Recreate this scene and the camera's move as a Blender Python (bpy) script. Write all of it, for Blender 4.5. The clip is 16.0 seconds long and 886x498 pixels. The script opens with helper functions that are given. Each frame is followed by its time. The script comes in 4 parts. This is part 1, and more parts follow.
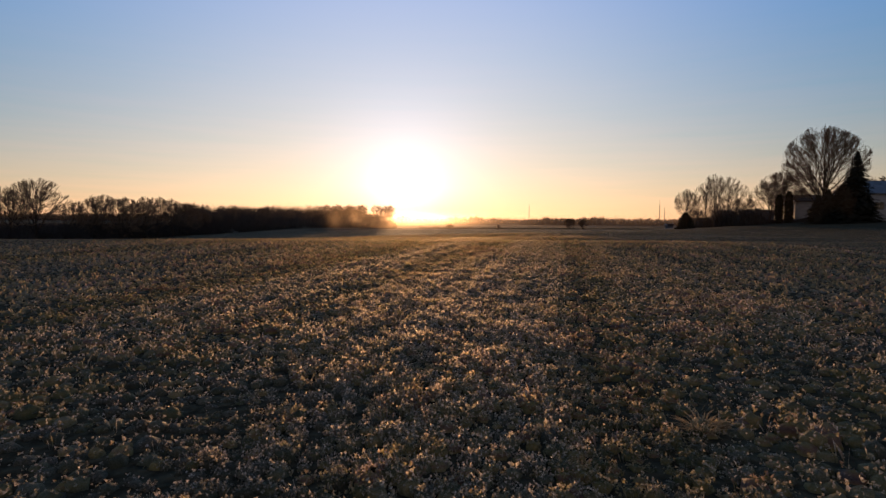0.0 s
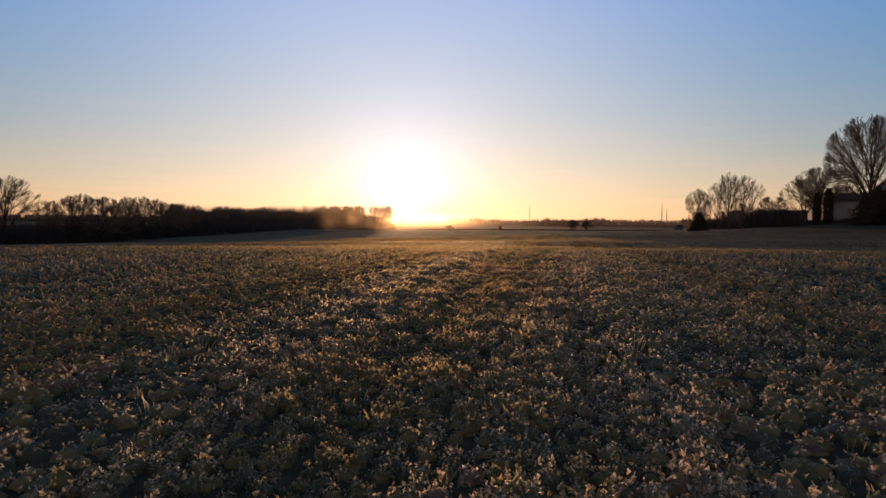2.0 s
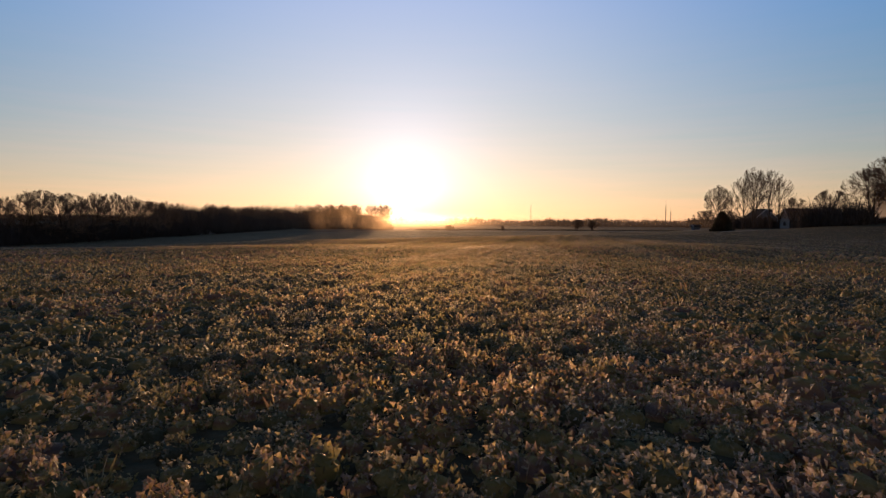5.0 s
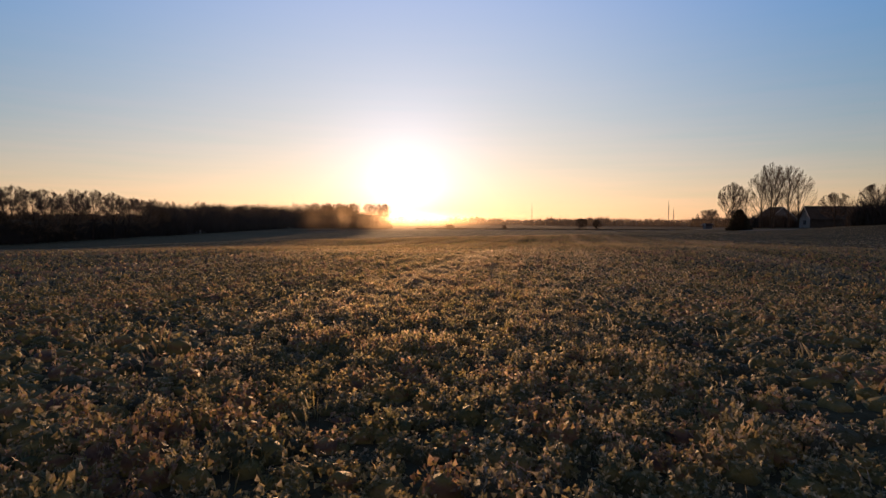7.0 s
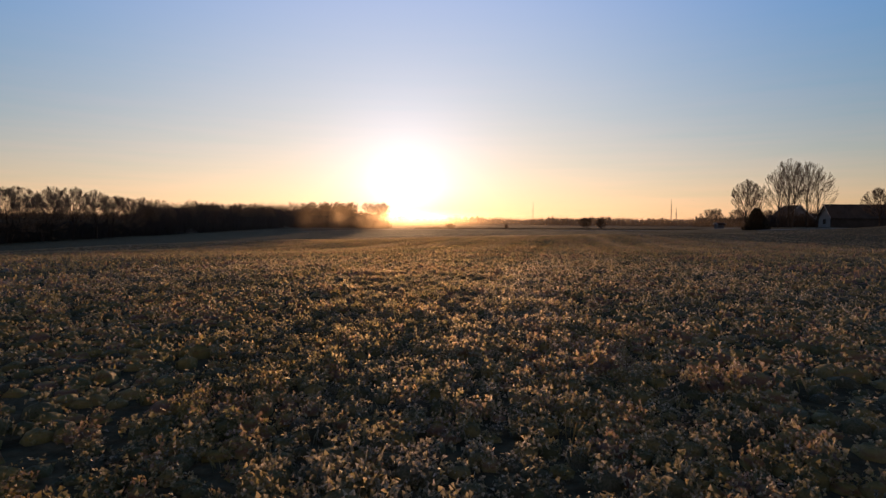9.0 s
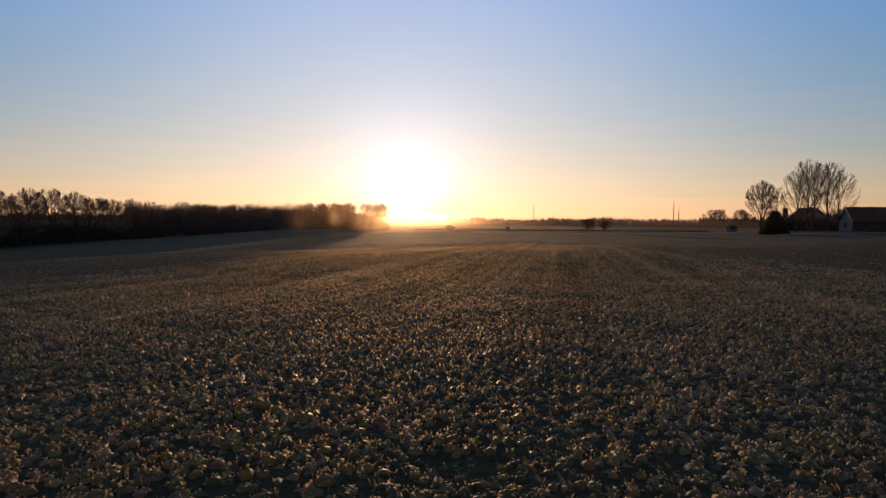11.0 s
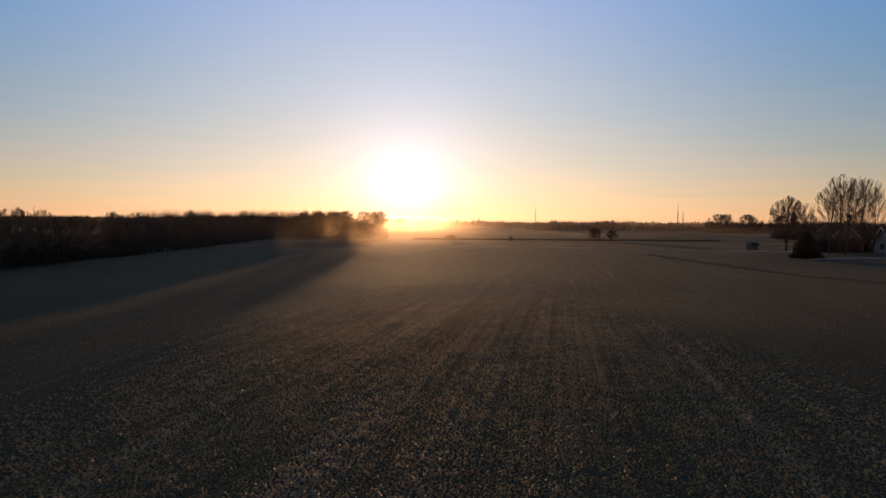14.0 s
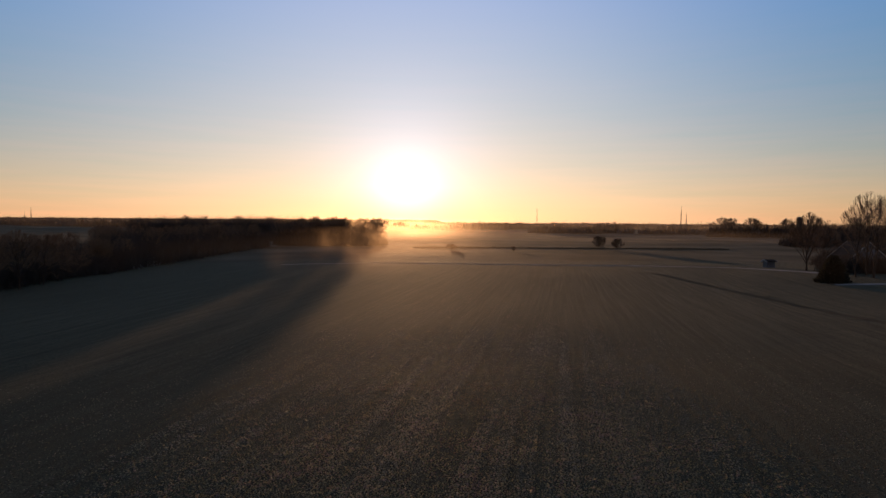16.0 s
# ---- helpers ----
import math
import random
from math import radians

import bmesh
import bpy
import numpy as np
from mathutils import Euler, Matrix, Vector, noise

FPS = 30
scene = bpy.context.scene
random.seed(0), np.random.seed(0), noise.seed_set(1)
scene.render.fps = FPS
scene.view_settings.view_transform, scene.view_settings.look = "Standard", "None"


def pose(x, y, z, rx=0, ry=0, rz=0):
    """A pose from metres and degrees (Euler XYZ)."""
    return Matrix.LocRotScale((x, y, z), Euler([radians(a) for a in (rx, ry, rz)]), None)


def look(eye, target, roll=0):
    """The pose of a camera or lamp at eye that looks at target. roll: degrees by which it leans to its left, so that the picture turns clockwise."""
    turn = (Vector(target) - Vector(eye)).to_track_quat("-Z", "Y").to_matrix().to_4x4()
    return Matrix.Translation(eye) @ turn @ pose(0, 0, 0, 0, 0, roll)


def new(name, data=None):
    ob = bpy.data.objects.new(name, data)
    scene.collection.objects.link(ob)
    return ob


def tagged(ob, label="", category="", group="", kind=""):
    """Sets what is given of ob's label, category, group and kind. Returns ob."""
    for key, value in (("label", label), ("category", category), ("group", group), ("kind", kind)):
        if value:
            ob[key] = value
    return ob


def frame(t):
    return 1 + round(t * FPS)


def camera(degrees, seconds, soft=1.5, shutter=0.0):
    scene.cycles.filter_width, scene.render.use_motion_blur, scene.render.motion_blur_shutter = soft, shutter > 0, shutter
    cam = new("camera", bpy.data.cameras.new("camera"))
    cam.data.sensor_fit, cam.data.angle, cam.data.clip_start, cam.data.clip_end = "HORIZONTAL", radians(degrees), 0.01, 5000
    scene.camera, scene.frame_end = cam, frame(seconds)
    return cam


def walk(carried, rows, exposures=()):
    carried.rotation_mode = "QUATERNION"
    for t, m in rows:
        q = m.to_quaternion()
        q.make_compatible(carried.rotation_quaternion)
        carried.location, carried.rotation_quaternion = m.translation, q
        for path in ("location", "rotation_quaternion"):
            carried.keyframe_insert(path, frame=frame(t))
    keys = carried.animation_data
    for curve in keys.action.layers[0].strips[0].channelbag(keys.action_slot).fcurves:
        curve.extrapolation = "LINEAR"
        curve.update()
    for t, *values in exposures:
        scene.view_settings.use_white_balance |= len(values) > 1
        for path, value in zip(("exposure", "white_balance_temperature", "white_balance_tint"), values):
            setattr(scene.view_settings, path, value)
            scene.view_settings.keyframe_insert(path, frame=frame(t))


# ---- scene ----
# The camera: a low flight over a frosty field into the rising sun, then a climb
cam = camera(76.0, 16.0, soft=1.45)


def aim(eye, yaw, pitch, roll):
    """A camera pose: yaw to the left of +Y, pitch up, roll as look() takes it, in degrees."""
    yaw, pitch = radians(yaw), radians(pitch)
    way = Vector((-math.sin(yaw) * math.cos(pitch), math.cos(yaw) * math.cos(pitch), math.sin(pitch)))
    return look(eye, Vector(eye) + way * 10, roll)


PATH = [  # seconds; eye; yaw, pitch, roll in degrees
    (0.0, (0.0, -0.010, 1.693), (0.340, -3.112, 0.291)),
    (0.5, (0.0, 2.656, 1.636), (0.338, -3.071, 0.293)),
    (1.0, (0.0, 5.396, 1.593), (0.334, -3.038, 0.296)),
    (1.5, (0.0, 8.205, 1.564), (0.329, -3.010, 0.298)),
    (2.0, (0.0, 11.064, 1.546), (0.322, -2.987, 0.300)),
    (2.5, (0.0, 13.945, 1.524), (0.316, -2.970, 0.302)),
    (3.0, (0.0, 16.821, 1.483), (0.310, -2.957, 0.305)),
    (3.5, (0.0, 19.678, 1.419), (0.304, -2.950, 0.307)),
    (4.0, (0.0, 22.514, 1.331), (0.299, -2.949, 0.309)),
    (4.5, (0.0, 25.322, 1.227), (0.296, -2.954, 0.311)),
    (5.0, (0.0, 28.091, 1.118), (0.295, -2.964, 0.314)),
    (5.5, (0.0, 30.809, 1.018), (0.296, -2.978, 0.316)),
    (6.0, (0.0, 33.463, 0.936), (0.301, -2.994, 0.318)),
    (6.5, (0.0, 36.037, 0.872), (0.309, -3.011, 0.321)),
    (7.0, (0.0, 38.521, 0.812), (0.317, -3.026, 0.323)),
    (7.5, (0.0, 40.916, 0.751), (0.326, -3.039, 0.325)),
    (8.0, (0.0, 43.240, 0.699), (0.332, -3.050, 0.327)),
    (8.5, (0.0, 45.521, 0.652), (0.337, -3.060, 0.330)),
    (9.0, (0.0, 47.783, 0.611), (0.339, -3.070, 0.332)),
    (9.5, (0.0, 50.043, 0.617), (0.340, -3.080, 0.334)),
    (10.0, (0.0, 52.308, 0.768), (0.341, -3.087, 0.336)),
    (10.5, (0.0, 54.582, 1.100), (0.342, -3.091, 0.339)),
    (11.0, (0.0, 56.860, 1.614), (0.343, -3.092, 0.341)),
    (11.5, (0.0, 59.138, 2.288), (0.346, -3.090, 0.343)),
    (12.0, (0.0, 61.410, 3.089), (0.352, -3.086, 0.345)),
    (12.5, (0.0, 63.675, 3.979), (0.361, -3.081, 0.348)),
    (13.0, (0.0, 65.934, 4.932), (0.373, -3.077, 0.350)),
    (13.5, (0.0, 68.200, 5.937), (0.387, -3.077, 0.352)),
    (14.0, (0.0, 70.488, 7.021), (0.402, -3.080, 0.354)),
    (14.5, (0.0, 72.812, 8.205), (0.418, -3.088, 0.357)),
    (15.0, (0.0, 75.176, 9.476), (0.432, -3.099, 0.359)),
    (15.5, (0.0, 77.575, 10.785), (0.445, -3.113, 0.361)),
    (16.0, (0.0, 80.007, 12.083), (0.457, -3.130, 0.363)),
]
walk(cam, [(t, aim(eye, *turn)) for t, eye, turn in PATH], [(0.0, 0.05), (10.0, 0.04), (13.0, 0.0), (16.0, -0.06)])

# ---- light ----
SUN_EL, SUN_AZ = radians(1.95), radians(-4.1)      # elevation; azimuth from +Y towards +X
sun_way = Vector((math.sin(SUN_AZ) * math.cos(SUN_EL), math.cos(SUN_AZ) * math.cos(SUN_EL), math.sin(SUN_EL)))
world = bpy.data.worlds.new("sunrise_sky")
scene.world = world
world.use_nodes = True
wn, wl = world.node_tree.nodes, world.node_tree.links
wn.clear()
w_out = wn.new("ShaderNodeOutputWorld")
w_bg = wn.new("ShaderNodeBackground")
sky = wn.new("ShaderNodeTexSky")
sky.sky_type, sky.sun_disc = "NISHITA", False
sky.sun_elevation, sky.sun_rotation = SUN_EL, SUN_AZ
sky.altitude, sky.air_density, sky.dust_density, sky.ozone_density = 100, 1.0, 0.2, 2.0
w_bg.inputs["Strength"].default_value = 0.067
wl.new(sky.outputs[0], w_bg.inputs["Color"])


def w_math(op, a, b):
    node = wn.new("ShaderNodeMath")
    node.operation = op
    for k, v in enumerate((a, b)):
        if isinstance(v, (int, float)):
            node.inputs[k].default_value = v
        else:
            wl.new(v, node.inputs[k])
    return node.outputs[0]


# the sun's aureole in the hazy air, and the haze's peach glow low round the horizon
w_co = wn.new("ShaderNodeTexCoord")
w_dot = wn.new("ShaderNodeVectorMath"); w_dot.operation = "DOT_PRODUCT"
glow_el = SUN_EL + radians(0.45)
w_dot.inputs[1].default_value = (math.sin(SUN_AZ) * math.cos(glow_el), math.cos(SUN_AZ) * math.cos(glow_el), math.sin(glow_el))
wl.new(w_co.outputs["Generated"], w_dot.inputs[0])
toward = w_math("MAXIMUM", w_dot.outputs["Value"], 0.0)
w_sep = wn.new("ShaderNodeSeparateXYZ")
wl.new(w_co.outputs["Generated"], w_sep.inputs[0])
low = w_math("SUBTRACT", 1.0, w_math("ABSOLUTE", w_sep.outputs["Z"], 0.0))
# thin streaks of cirrus near the horizon
w_map = wn.new("ShaderNodeMapping"); w_map.inputs["Scale"].default_value = (3.0, 3.0, 60.0)
wl.new(w_co.outputs["Generated"], w_map.inputs["Vector"])
w_noise = wn.new("ShaderNodeTexNoise"); w_noise.inputs["Scale"].default_value = 1.6; w_noise.inputs["Detail"].default_value = 5
wl.new(w_map.outputs[0], w_noise.inputs["Vector"])
streak = w_math("ADD", 0.7, w_math("MULTIPLY", w_noise.outputs["Fac"], 0.6))
height = w_math("MINIMUM", w_math("MAXIMUM", w_sep.outputs["Z"], 0.0), 0.35)
# the sky dims towards the zenith and away from the sun
zenith = w_math("MAXIMUM", w_math("SUBTRACT", w_sep.outputs["Z"], 0.4), 0.0)
w_side = wn.new("ShaderNodeVectorMath"); w_side.operation = "DOT_PRODUCT"
w_side.inputs[1].default_value = (math.sin(SUN_AZ), math.cos(SUN_AZ), 0.0)
wl.new(w_co.outputs["Generated"], w_side.inputs[0])
sunward = w_math("MINIMUM", w_math("MAXIMUM", w_math("ADD", 0.65, w_math("MULTIPLY", w_side.outputs["Value"], 0.55)), 0.5), 1.0)
lit = w_math("MULTIPLY", sunward, w_math("MAXIMUM", w_math("SUBTRACT", 1.0, w_math("MULTIPLY", zenith, 1.0)), 0.4))
# the last term is the rosy glow opposite the sun
veil = w_math("MINIMUM", w_math("ADD", 0.35, w_math("MULTIPLY", w_math("MAXIMUM", w_sep.outputs["Z"], 0.0), 12.0)), 1.0)
glows = (
    (w_math("MULTIPLY", w_math("POWER", toward, 650), veil), (0.32, 0.42, 0.5, 1)),
    (w_math("MULTIPLY", w_math("POWER", toward, 115), w_math("MULTIPLY", veil, 1.2)), (0.18, 0.19, 0.3, 1)),
    (w_math("MULTIPLY", w_math("POWER", toward, 7), 1.0), (0.46, 0.36, 0.272, 1)),
    (w_math("MULTIPLY", w_math("MULTIPLY", w_math("POWER", low, 8), streak), w_math("MULTIPLY", sunward, w_math("POWER", w_math("MAXIMUM", w_side.outputs["Value"], 0.3), 0.7))), (0.545, 0.112, 0.055, 1)),
    (lit, (0.03, 0.18, 0.125, 1)),
    (w_math("MULTIPLY", height, lit), (0.0, 0.0, 0.95, 1)),
    (w_math("MAXIMUM", w_math("SUBTRACT", 0.15, w_side.outputs["Value"]), 0.0), (0.24, 0.145, 0.095, 1)),
)
shader = w_bg
for strength, colour in glows:
    w_b = wn.new("ShaderNodeBackground"); w_b.inputs["Color"].default_value = colour
    wl.new(strength, w_b.inputs["Strength"])
    w_add = wn.new("ShaderNodeAddShader")
    wl.new(shader.outputs[0], w_add.inputs[0]); wl.new(w_b.outputs[0], w_add.inputs[1])
    shader = w_add
wl.new(shader.outputs[0], w_out.inputs["Surface"])

sun_data = bpy.data.lights.new("sun", "SUN")
sun_data.energy, sun_data.angle, sun_data.color = 5.0, radians(1.2), (1.0, 0.55, 0.26)
sun = new("sun", sun_data)
sun.matrix_world = look((0, 0, 60), Vector((0, 0, 60)) - sun_way)


# ---- materials ----
def material(name, colour, colour2, scale, rough=0.85, bump=0.3, bump_scale=None, translucent=0.0, island=0.0):
    """Two colours mixed by noise at two sizes, with fine relief."""
    m = bpy.data.materials.new(name)
    m.use_nodes = True
    n, l = m.node_tree.nodes, m.node_tree.links
    bsdf, out = n["Principled BSDF"], n["Material Output"]
    co = n.new("ShaderNodeTexCoord")
    a = n.new("ShaderNodeTexNoise"); a.inputs["Scale"].default_value = scale; a.inputs["Detail"].default_value = 5
    b = n.new("ShaderNodeTexNoise"); b.inputs["Scale"].default_value = scale * 0.13
    l.new(co.outputs["Object"], a.inputs["Vector"]); l.new(co.outputs["Object"], b.inputs["Vector"])
    avg = n.new("ShaderNodeMath"); avg.operation = "ADD"
    l.new(a.outputs["Fac"], avg.inputs[0]); l.new(b.outputs["Fac"], avg.inputs[1])
    last = avg
    if island:
        geo = n.new("ShaderNodeNewGeometry")
        mul = n.new("ShaderNodeMath"); mul.operation = "MULTIPLY_ADD"; mul.inputs[1].default_value = island
        l.new(geo.outputs["Random Per Island"], mul.inputs[0]); l.new(avg.outputs[0], mul.inputs[2])
        last = mul
    ramp = n.new("ShaderNodeMapRange")
    ramp.inputs["From Min"].default_value, ramp.inputs["From Max"].default_value = 0.7, 1.3 + island
    l.new(last.outputs[0], ramp.inputs["Value"])
    mix = n.new("ShaderNodeMix"); mix.data_type = "RGBA"
    mix.inputs["A"].default_value, mix.inputs["B"].default_value = (*colour, 1), (*colour2, 1)
    l.new(ramp.outputs["Result"], mix.inputs["Factor"])
    l.new(mix.outputs["Result"], bsdf.inputs["Base Color"])
    bsdf.inputs["Roughness"].default_value = rough
    bsdf.inputs["Specular IOR Level"].default_value = 0.3 if rough < 0.8 and not island else 0.0
    if bump:
        c = n.new("ShaderNodeTexNoise"); c.inputs["Scale"].default_value = bump_scale or scale * 2; c.inputs["Detail"].default_value = 4
        l.new(co.outputs["Object"], c.inputs["Vector"])
        bp = n.new("ShaderNodeBump"); bp.inputs["Strength"].default_value = bump; bp.inputs["Distance"].default_value = 0.05
        l.new(c.outputs["Fac"], bp.inputs["Height"]); l.new(bp.outputs["Normal"], bsdf.inputs["Normal"])
    if translucent:
        tr = n.new("ShaderNodeBsdfTranslucent")
        l.new(mix.outputs["Result"], tr.inputs["Color"])
        ms = n.new("ShaderNodeMixShader"); ms.inputs[0].default_value = translucent
        l.new(bsdf.outputs[0], ms.inputs[1]); l.new(tr.outputs[0], ms.inputs[2]); l.new(ms.outputs[0], out.inputs["Surface"])
    return m


M_BARK = material("bark", (0.034, 0.026, 0.021), (0.075, 0.058, 0.046), 6.0, 0.9, 0.6, 18)
M_TWIG = material("twigs", (0.09, 0.06, 0.04), (0.2, 0.135, 0.09), 3.0, 0.85, 0, island=0.4)
M_NEEDLE = material("needles", (0.024, 0.024, 0.017), (0.055, 0.05, 0.036), 2.0, 0.7, 0, translucent=0.15, island=0.4)
M_BRUSH = material("brush", (0.036, 0.032, 0.03), (0.072, 0.062, 0.055), 1.2, 0.9, 0, translucent=0.15, island=0.4)


def leaf_material():
    """Leaves dark green to brown, rimed with frost towards their tips."""
    m = bpy.data.materials.new("rimed_leaf")
    m.use_nodes = True
    n, l = m.node_tree.nodes, m.node_tree.links
    bsdf = n["Principled BSDF"]
    geo = n.new("ShaderNodeNewGeometry")
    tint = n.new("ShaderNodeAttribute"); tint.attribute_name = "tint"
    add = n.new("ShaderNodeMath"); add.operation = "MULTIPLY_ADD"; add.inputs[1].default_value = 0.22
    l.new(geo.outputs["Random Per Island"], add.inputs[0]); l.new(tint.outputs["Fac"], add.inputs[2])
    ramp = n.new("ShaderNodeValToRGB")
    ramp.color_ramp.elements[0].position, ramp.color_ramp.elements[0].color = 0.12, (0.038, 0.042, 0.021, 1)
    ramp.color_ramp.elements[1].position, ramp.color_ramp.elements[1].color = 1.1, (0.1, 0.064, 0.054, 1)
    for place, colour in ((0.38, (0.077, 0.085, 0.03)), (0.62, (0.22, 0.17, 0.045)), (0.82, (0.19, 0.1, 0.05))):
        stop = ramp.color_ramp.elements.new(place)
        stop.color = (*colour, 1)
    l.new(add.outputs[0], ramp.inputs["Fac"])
    # this value carries rime, the plants' dome shading and the field's painted brightness
    at = n.new("ShaderNodeAttribute"); at.attribute_name = "frost"
    mix = n.new("ShaderNodeMix"); mix.data_type = "RGBA"
    mix.inputs["B"].default_value = (0.89, 0.74, 0.61, 1)
    co = n.new("ShaderNodeTexCoord")
    fine = n.new("ShaderNodeTexNoise"); fine.inputs["Scale"].default_value = 120; fine.inputs["Detail"].default_value = 3
    l.new(co.outputs["Object"], fine.inputs["Vector"])
    spots = n.new("ShaderNodeMapRange"); spots.inputs["From Min"].default_value, spots.inputs["From Max"].default_value = 0.36, 0.66
    spots.inputs["To Min"].default_value, spots.inputs["To Max"].default_value = 0.35, 1.3
    l.new(fine.outputs["Fac"], spots.inputs["Value"])
    rime = n.new("ShaderNodeMath"); rime.operation = "MULTIPLY"; rime.use_clamp = True
    l.new(at.outputs["Fac"], rime.inputs[0]); l.new(spots.outputs["Result"], rime.inputs[1])
    bp = n.new("ShaderNodeBump"); bp.inputs["Strength"].default_value = 0.5; bp.inputs["Distance"].default_value = 0.01
    l.new(fine.outputs["Fac"], bp.inputs["Height"]); l.new(bp.outputs["Normal"], bsdf.inputs["Normal"])
    l.new(rime.outputs[0], mix.inputs["Factor"]); l.new(ramp.outputs["Color"], mix.inputs["A"])
    l.new(mix.outputs["Result"], bsdf.inputs["Base Color"])
    bsdf.inputs["Roughness"].default_value, bsdf.inputs["Specular IOR Level"].default_value = 0.55, 0.12
    # light passes through the thin leaves; the rime's ice crystals throw much of it onward
    tr = n.new("ShaderNodeBsdfTranslucent"); l.new(mix.outputs["Result"], tr.inputs["Color"])
    ice = n.new("ShaderNodeBsdfRefraction"); l.new(mix.outputs["Result"], ice.inputs["Color"])
    ice.inputs["IOR"].default_value, ice.inputs["Roughness"].default_value = 1.5, 1.0
    thru = n.new("ShaderNodeMixShader"); thru.inputs[0].default_value = 0.36
    l.new(tr.outputs[0], thru.inputs[1]); l.new(ice.outputs[0], thru.inputs[2])
    ms = n.new("ShaderNodeMixShader"); ms.inputs[0].default_value = 0.42
    l.new(bsdf.outputs[0], ms.inputs[1]); l.new(thru.outputs[0], ms.inputs[2])
    l.new(ms.outputs[0], n["Material Output"].inputs["Surface"])
    return m


M_LEAF = leaf_material()
M_WALL = material("pale_siding", (0.2, 0.19, 0.185), (0.3, 0.29, 0.28), 1.5, 0.7, 0.1)
M_ROOF = material("frosted_roof", (0.055, 0.06, 0.07), (0.11, 0.118, 0.135), 2.0, 0.6, 0.3)
M_DARK = material("dark_boards", (0.025, 0.022, 0.02), (0.05, 0.044, 0.04), 3.0, 0.85, 0.3)
M_FROST = material("frosted_twigs", (0.25, 0.25, 0.25), (0.42, 0.42, 0.42), 1.5, 0.8, 0, translucent=0.2, island=0.4)
M_TRACK = material("frosted_track", (0.15, 0.135, 0.12), (0.28, 0.25, 0.22), 0.8, 0.9, 0.3, 6)
M_BANK = material("dark_rank_grass", (0.055, 0.046, 0.03), (0.1, 0.08, 0.052), 0.9, 0.9, 0.3, 5, island=0.4)
M_STRAW = material("dry_straw", (0.3, 0.21, 0.11), (0.5, 0.38, 0.22), 6.0, 0.85, 0, translucent=0.4, island=0.4)
M_STEEL = material("galvanised_steel", (0.06, 0.06, 0.062), (0.1, 0.1, 0.1), 2.0, 0.85, 0)


# ---- mesh helpers ----
def make_mesh(name, verts, faces, mat, smooth=False):
    me = bpy.data.meshes.new(name)
    me.from_pydata([tuple(v) for v in verts], [], faces)
    me.materials.append(mat)
    if smooth:
        me.polygons.foreach_set("use_smooth", [True] * len(me.polygons))
    me.update()
    return me


def part(name, me, parent, label=""):
    ob = new(name, me)
    ob.parent = parent
    return tagged(ob, label=label)


def box(verts, faces, x0, x1, y0, y1, z0, z1):
    b = len(verts)
    verts += [(x, y, z) for z in (z0, z1) for y in (y0, y1) for x in (x0, x1)]
    faces += [tuple(b + i for i in f) for f in ((0, 2, 3, 1), (4, 5, 7, 6), (0, 1, 5, 4), (2, 6, 7, 3), (0, 4, 6, 2), (1, 3, 7, 5))]


# ---- ground ----
ROW_GAP, ROW_TURN = 0.76, radians(11.2)      # spacing of the drill rows and their heading east of +Y
PROFILE_Y = [-4000, -60, 0, 12, 24, 31, 36, 40, 47, 52, 57, 62, 75, 86, 110, 125, 137, 200, 275, 300, 420, 700, 5000]
PROFILE_Z = [0.3, 0.4, 0.45, 0.43, 0.5, 0.45, 0.25, 0.08, -0.22, -0.27, -0.33, -0.5, -0.95, -1.3, -1.5, -2.0, -2.5, -3.3, -3.8, -4.5, -6, -7, -30]
fine_y = np.arange(-100, 700, 1.0)
soft_z = np.convolve(np.pad(np.interp(fine_y, PROFILE_Y, PROFILE_Z), 6, mode="edge"), np.hanning(15)[1:-1] / np.hanning(15).sum(), "valid")


def ground_z(x, y):
    """The ground's height; x and y may be arrays."""
    x, y = np.asarray(x, float), np.asarray(y, float)
    z = np.where((y > -100) & (y < 690), np.interp(y, fine_y, soft_z), np.interp(y, PROFILE_Y, PROFILE_Z))
    z = z + 2.7 * np.exp(-((x - 78) / 32) ** 2 - ((y - 104) / 45) ** 2)
    z = z + 2.0 * np.exp(-((x - 112) / 34) ** 2 - ((y - 222) / 42) ** 2)
    rise = np.clip((y - 50) / 40, 0, 1) * np.clip((260 - y) / 100, 0, 1)
    z = z + 0.025 * np.clip(x, -15, 15) * rise
    left = np.clip((-x - 14) / 92, 0, 1)
    left = left * left * (3 - 2 * left) * np.clip((y - 20) / 90, 0, 1)
    z = z * (1 - left) - 6.2 * left
    z = z + 0.05 * np.sin(x * 0.31 + 1.3) * np.sin(y * 0.17 + 0.4) * np.clip(np.abs(x) / 8, 0, 1)
    return z


def axis(fine, step, low, high):
    """Grid lines: a fine stretch, then growing steps out to the limits."""
    out = list(np.arange(fine[0], fine[1] + 0.01, step))
    s = step
    while out[-1] < high:
        s *= 1.12
        out.append(out[-1] + s)
    s, back = step, [fine[0]]
    while back[-1] > low:
        s *= 1.12
        back.append(back[-1] - s)
    return np.array(back[:0:-1] + out)


gx, gy = axis((-40, 40), 0.8, -4500, 4500), axis((-2, 130), 0.8, -1500, 4800)
GX, GY = np.meshgrid(gx, gy)
GZ = ground_z(GX, GY)
nx, ny = len(gx), len(gy)
idx = np.arange(nx * ny).reshape(ny, nx)
quads = np.stack([idx[:-1, :-1], idx[:-1, 1:], idx[1:, 1:], idx[1:, :-1]], -1).reshape(-1, 4)


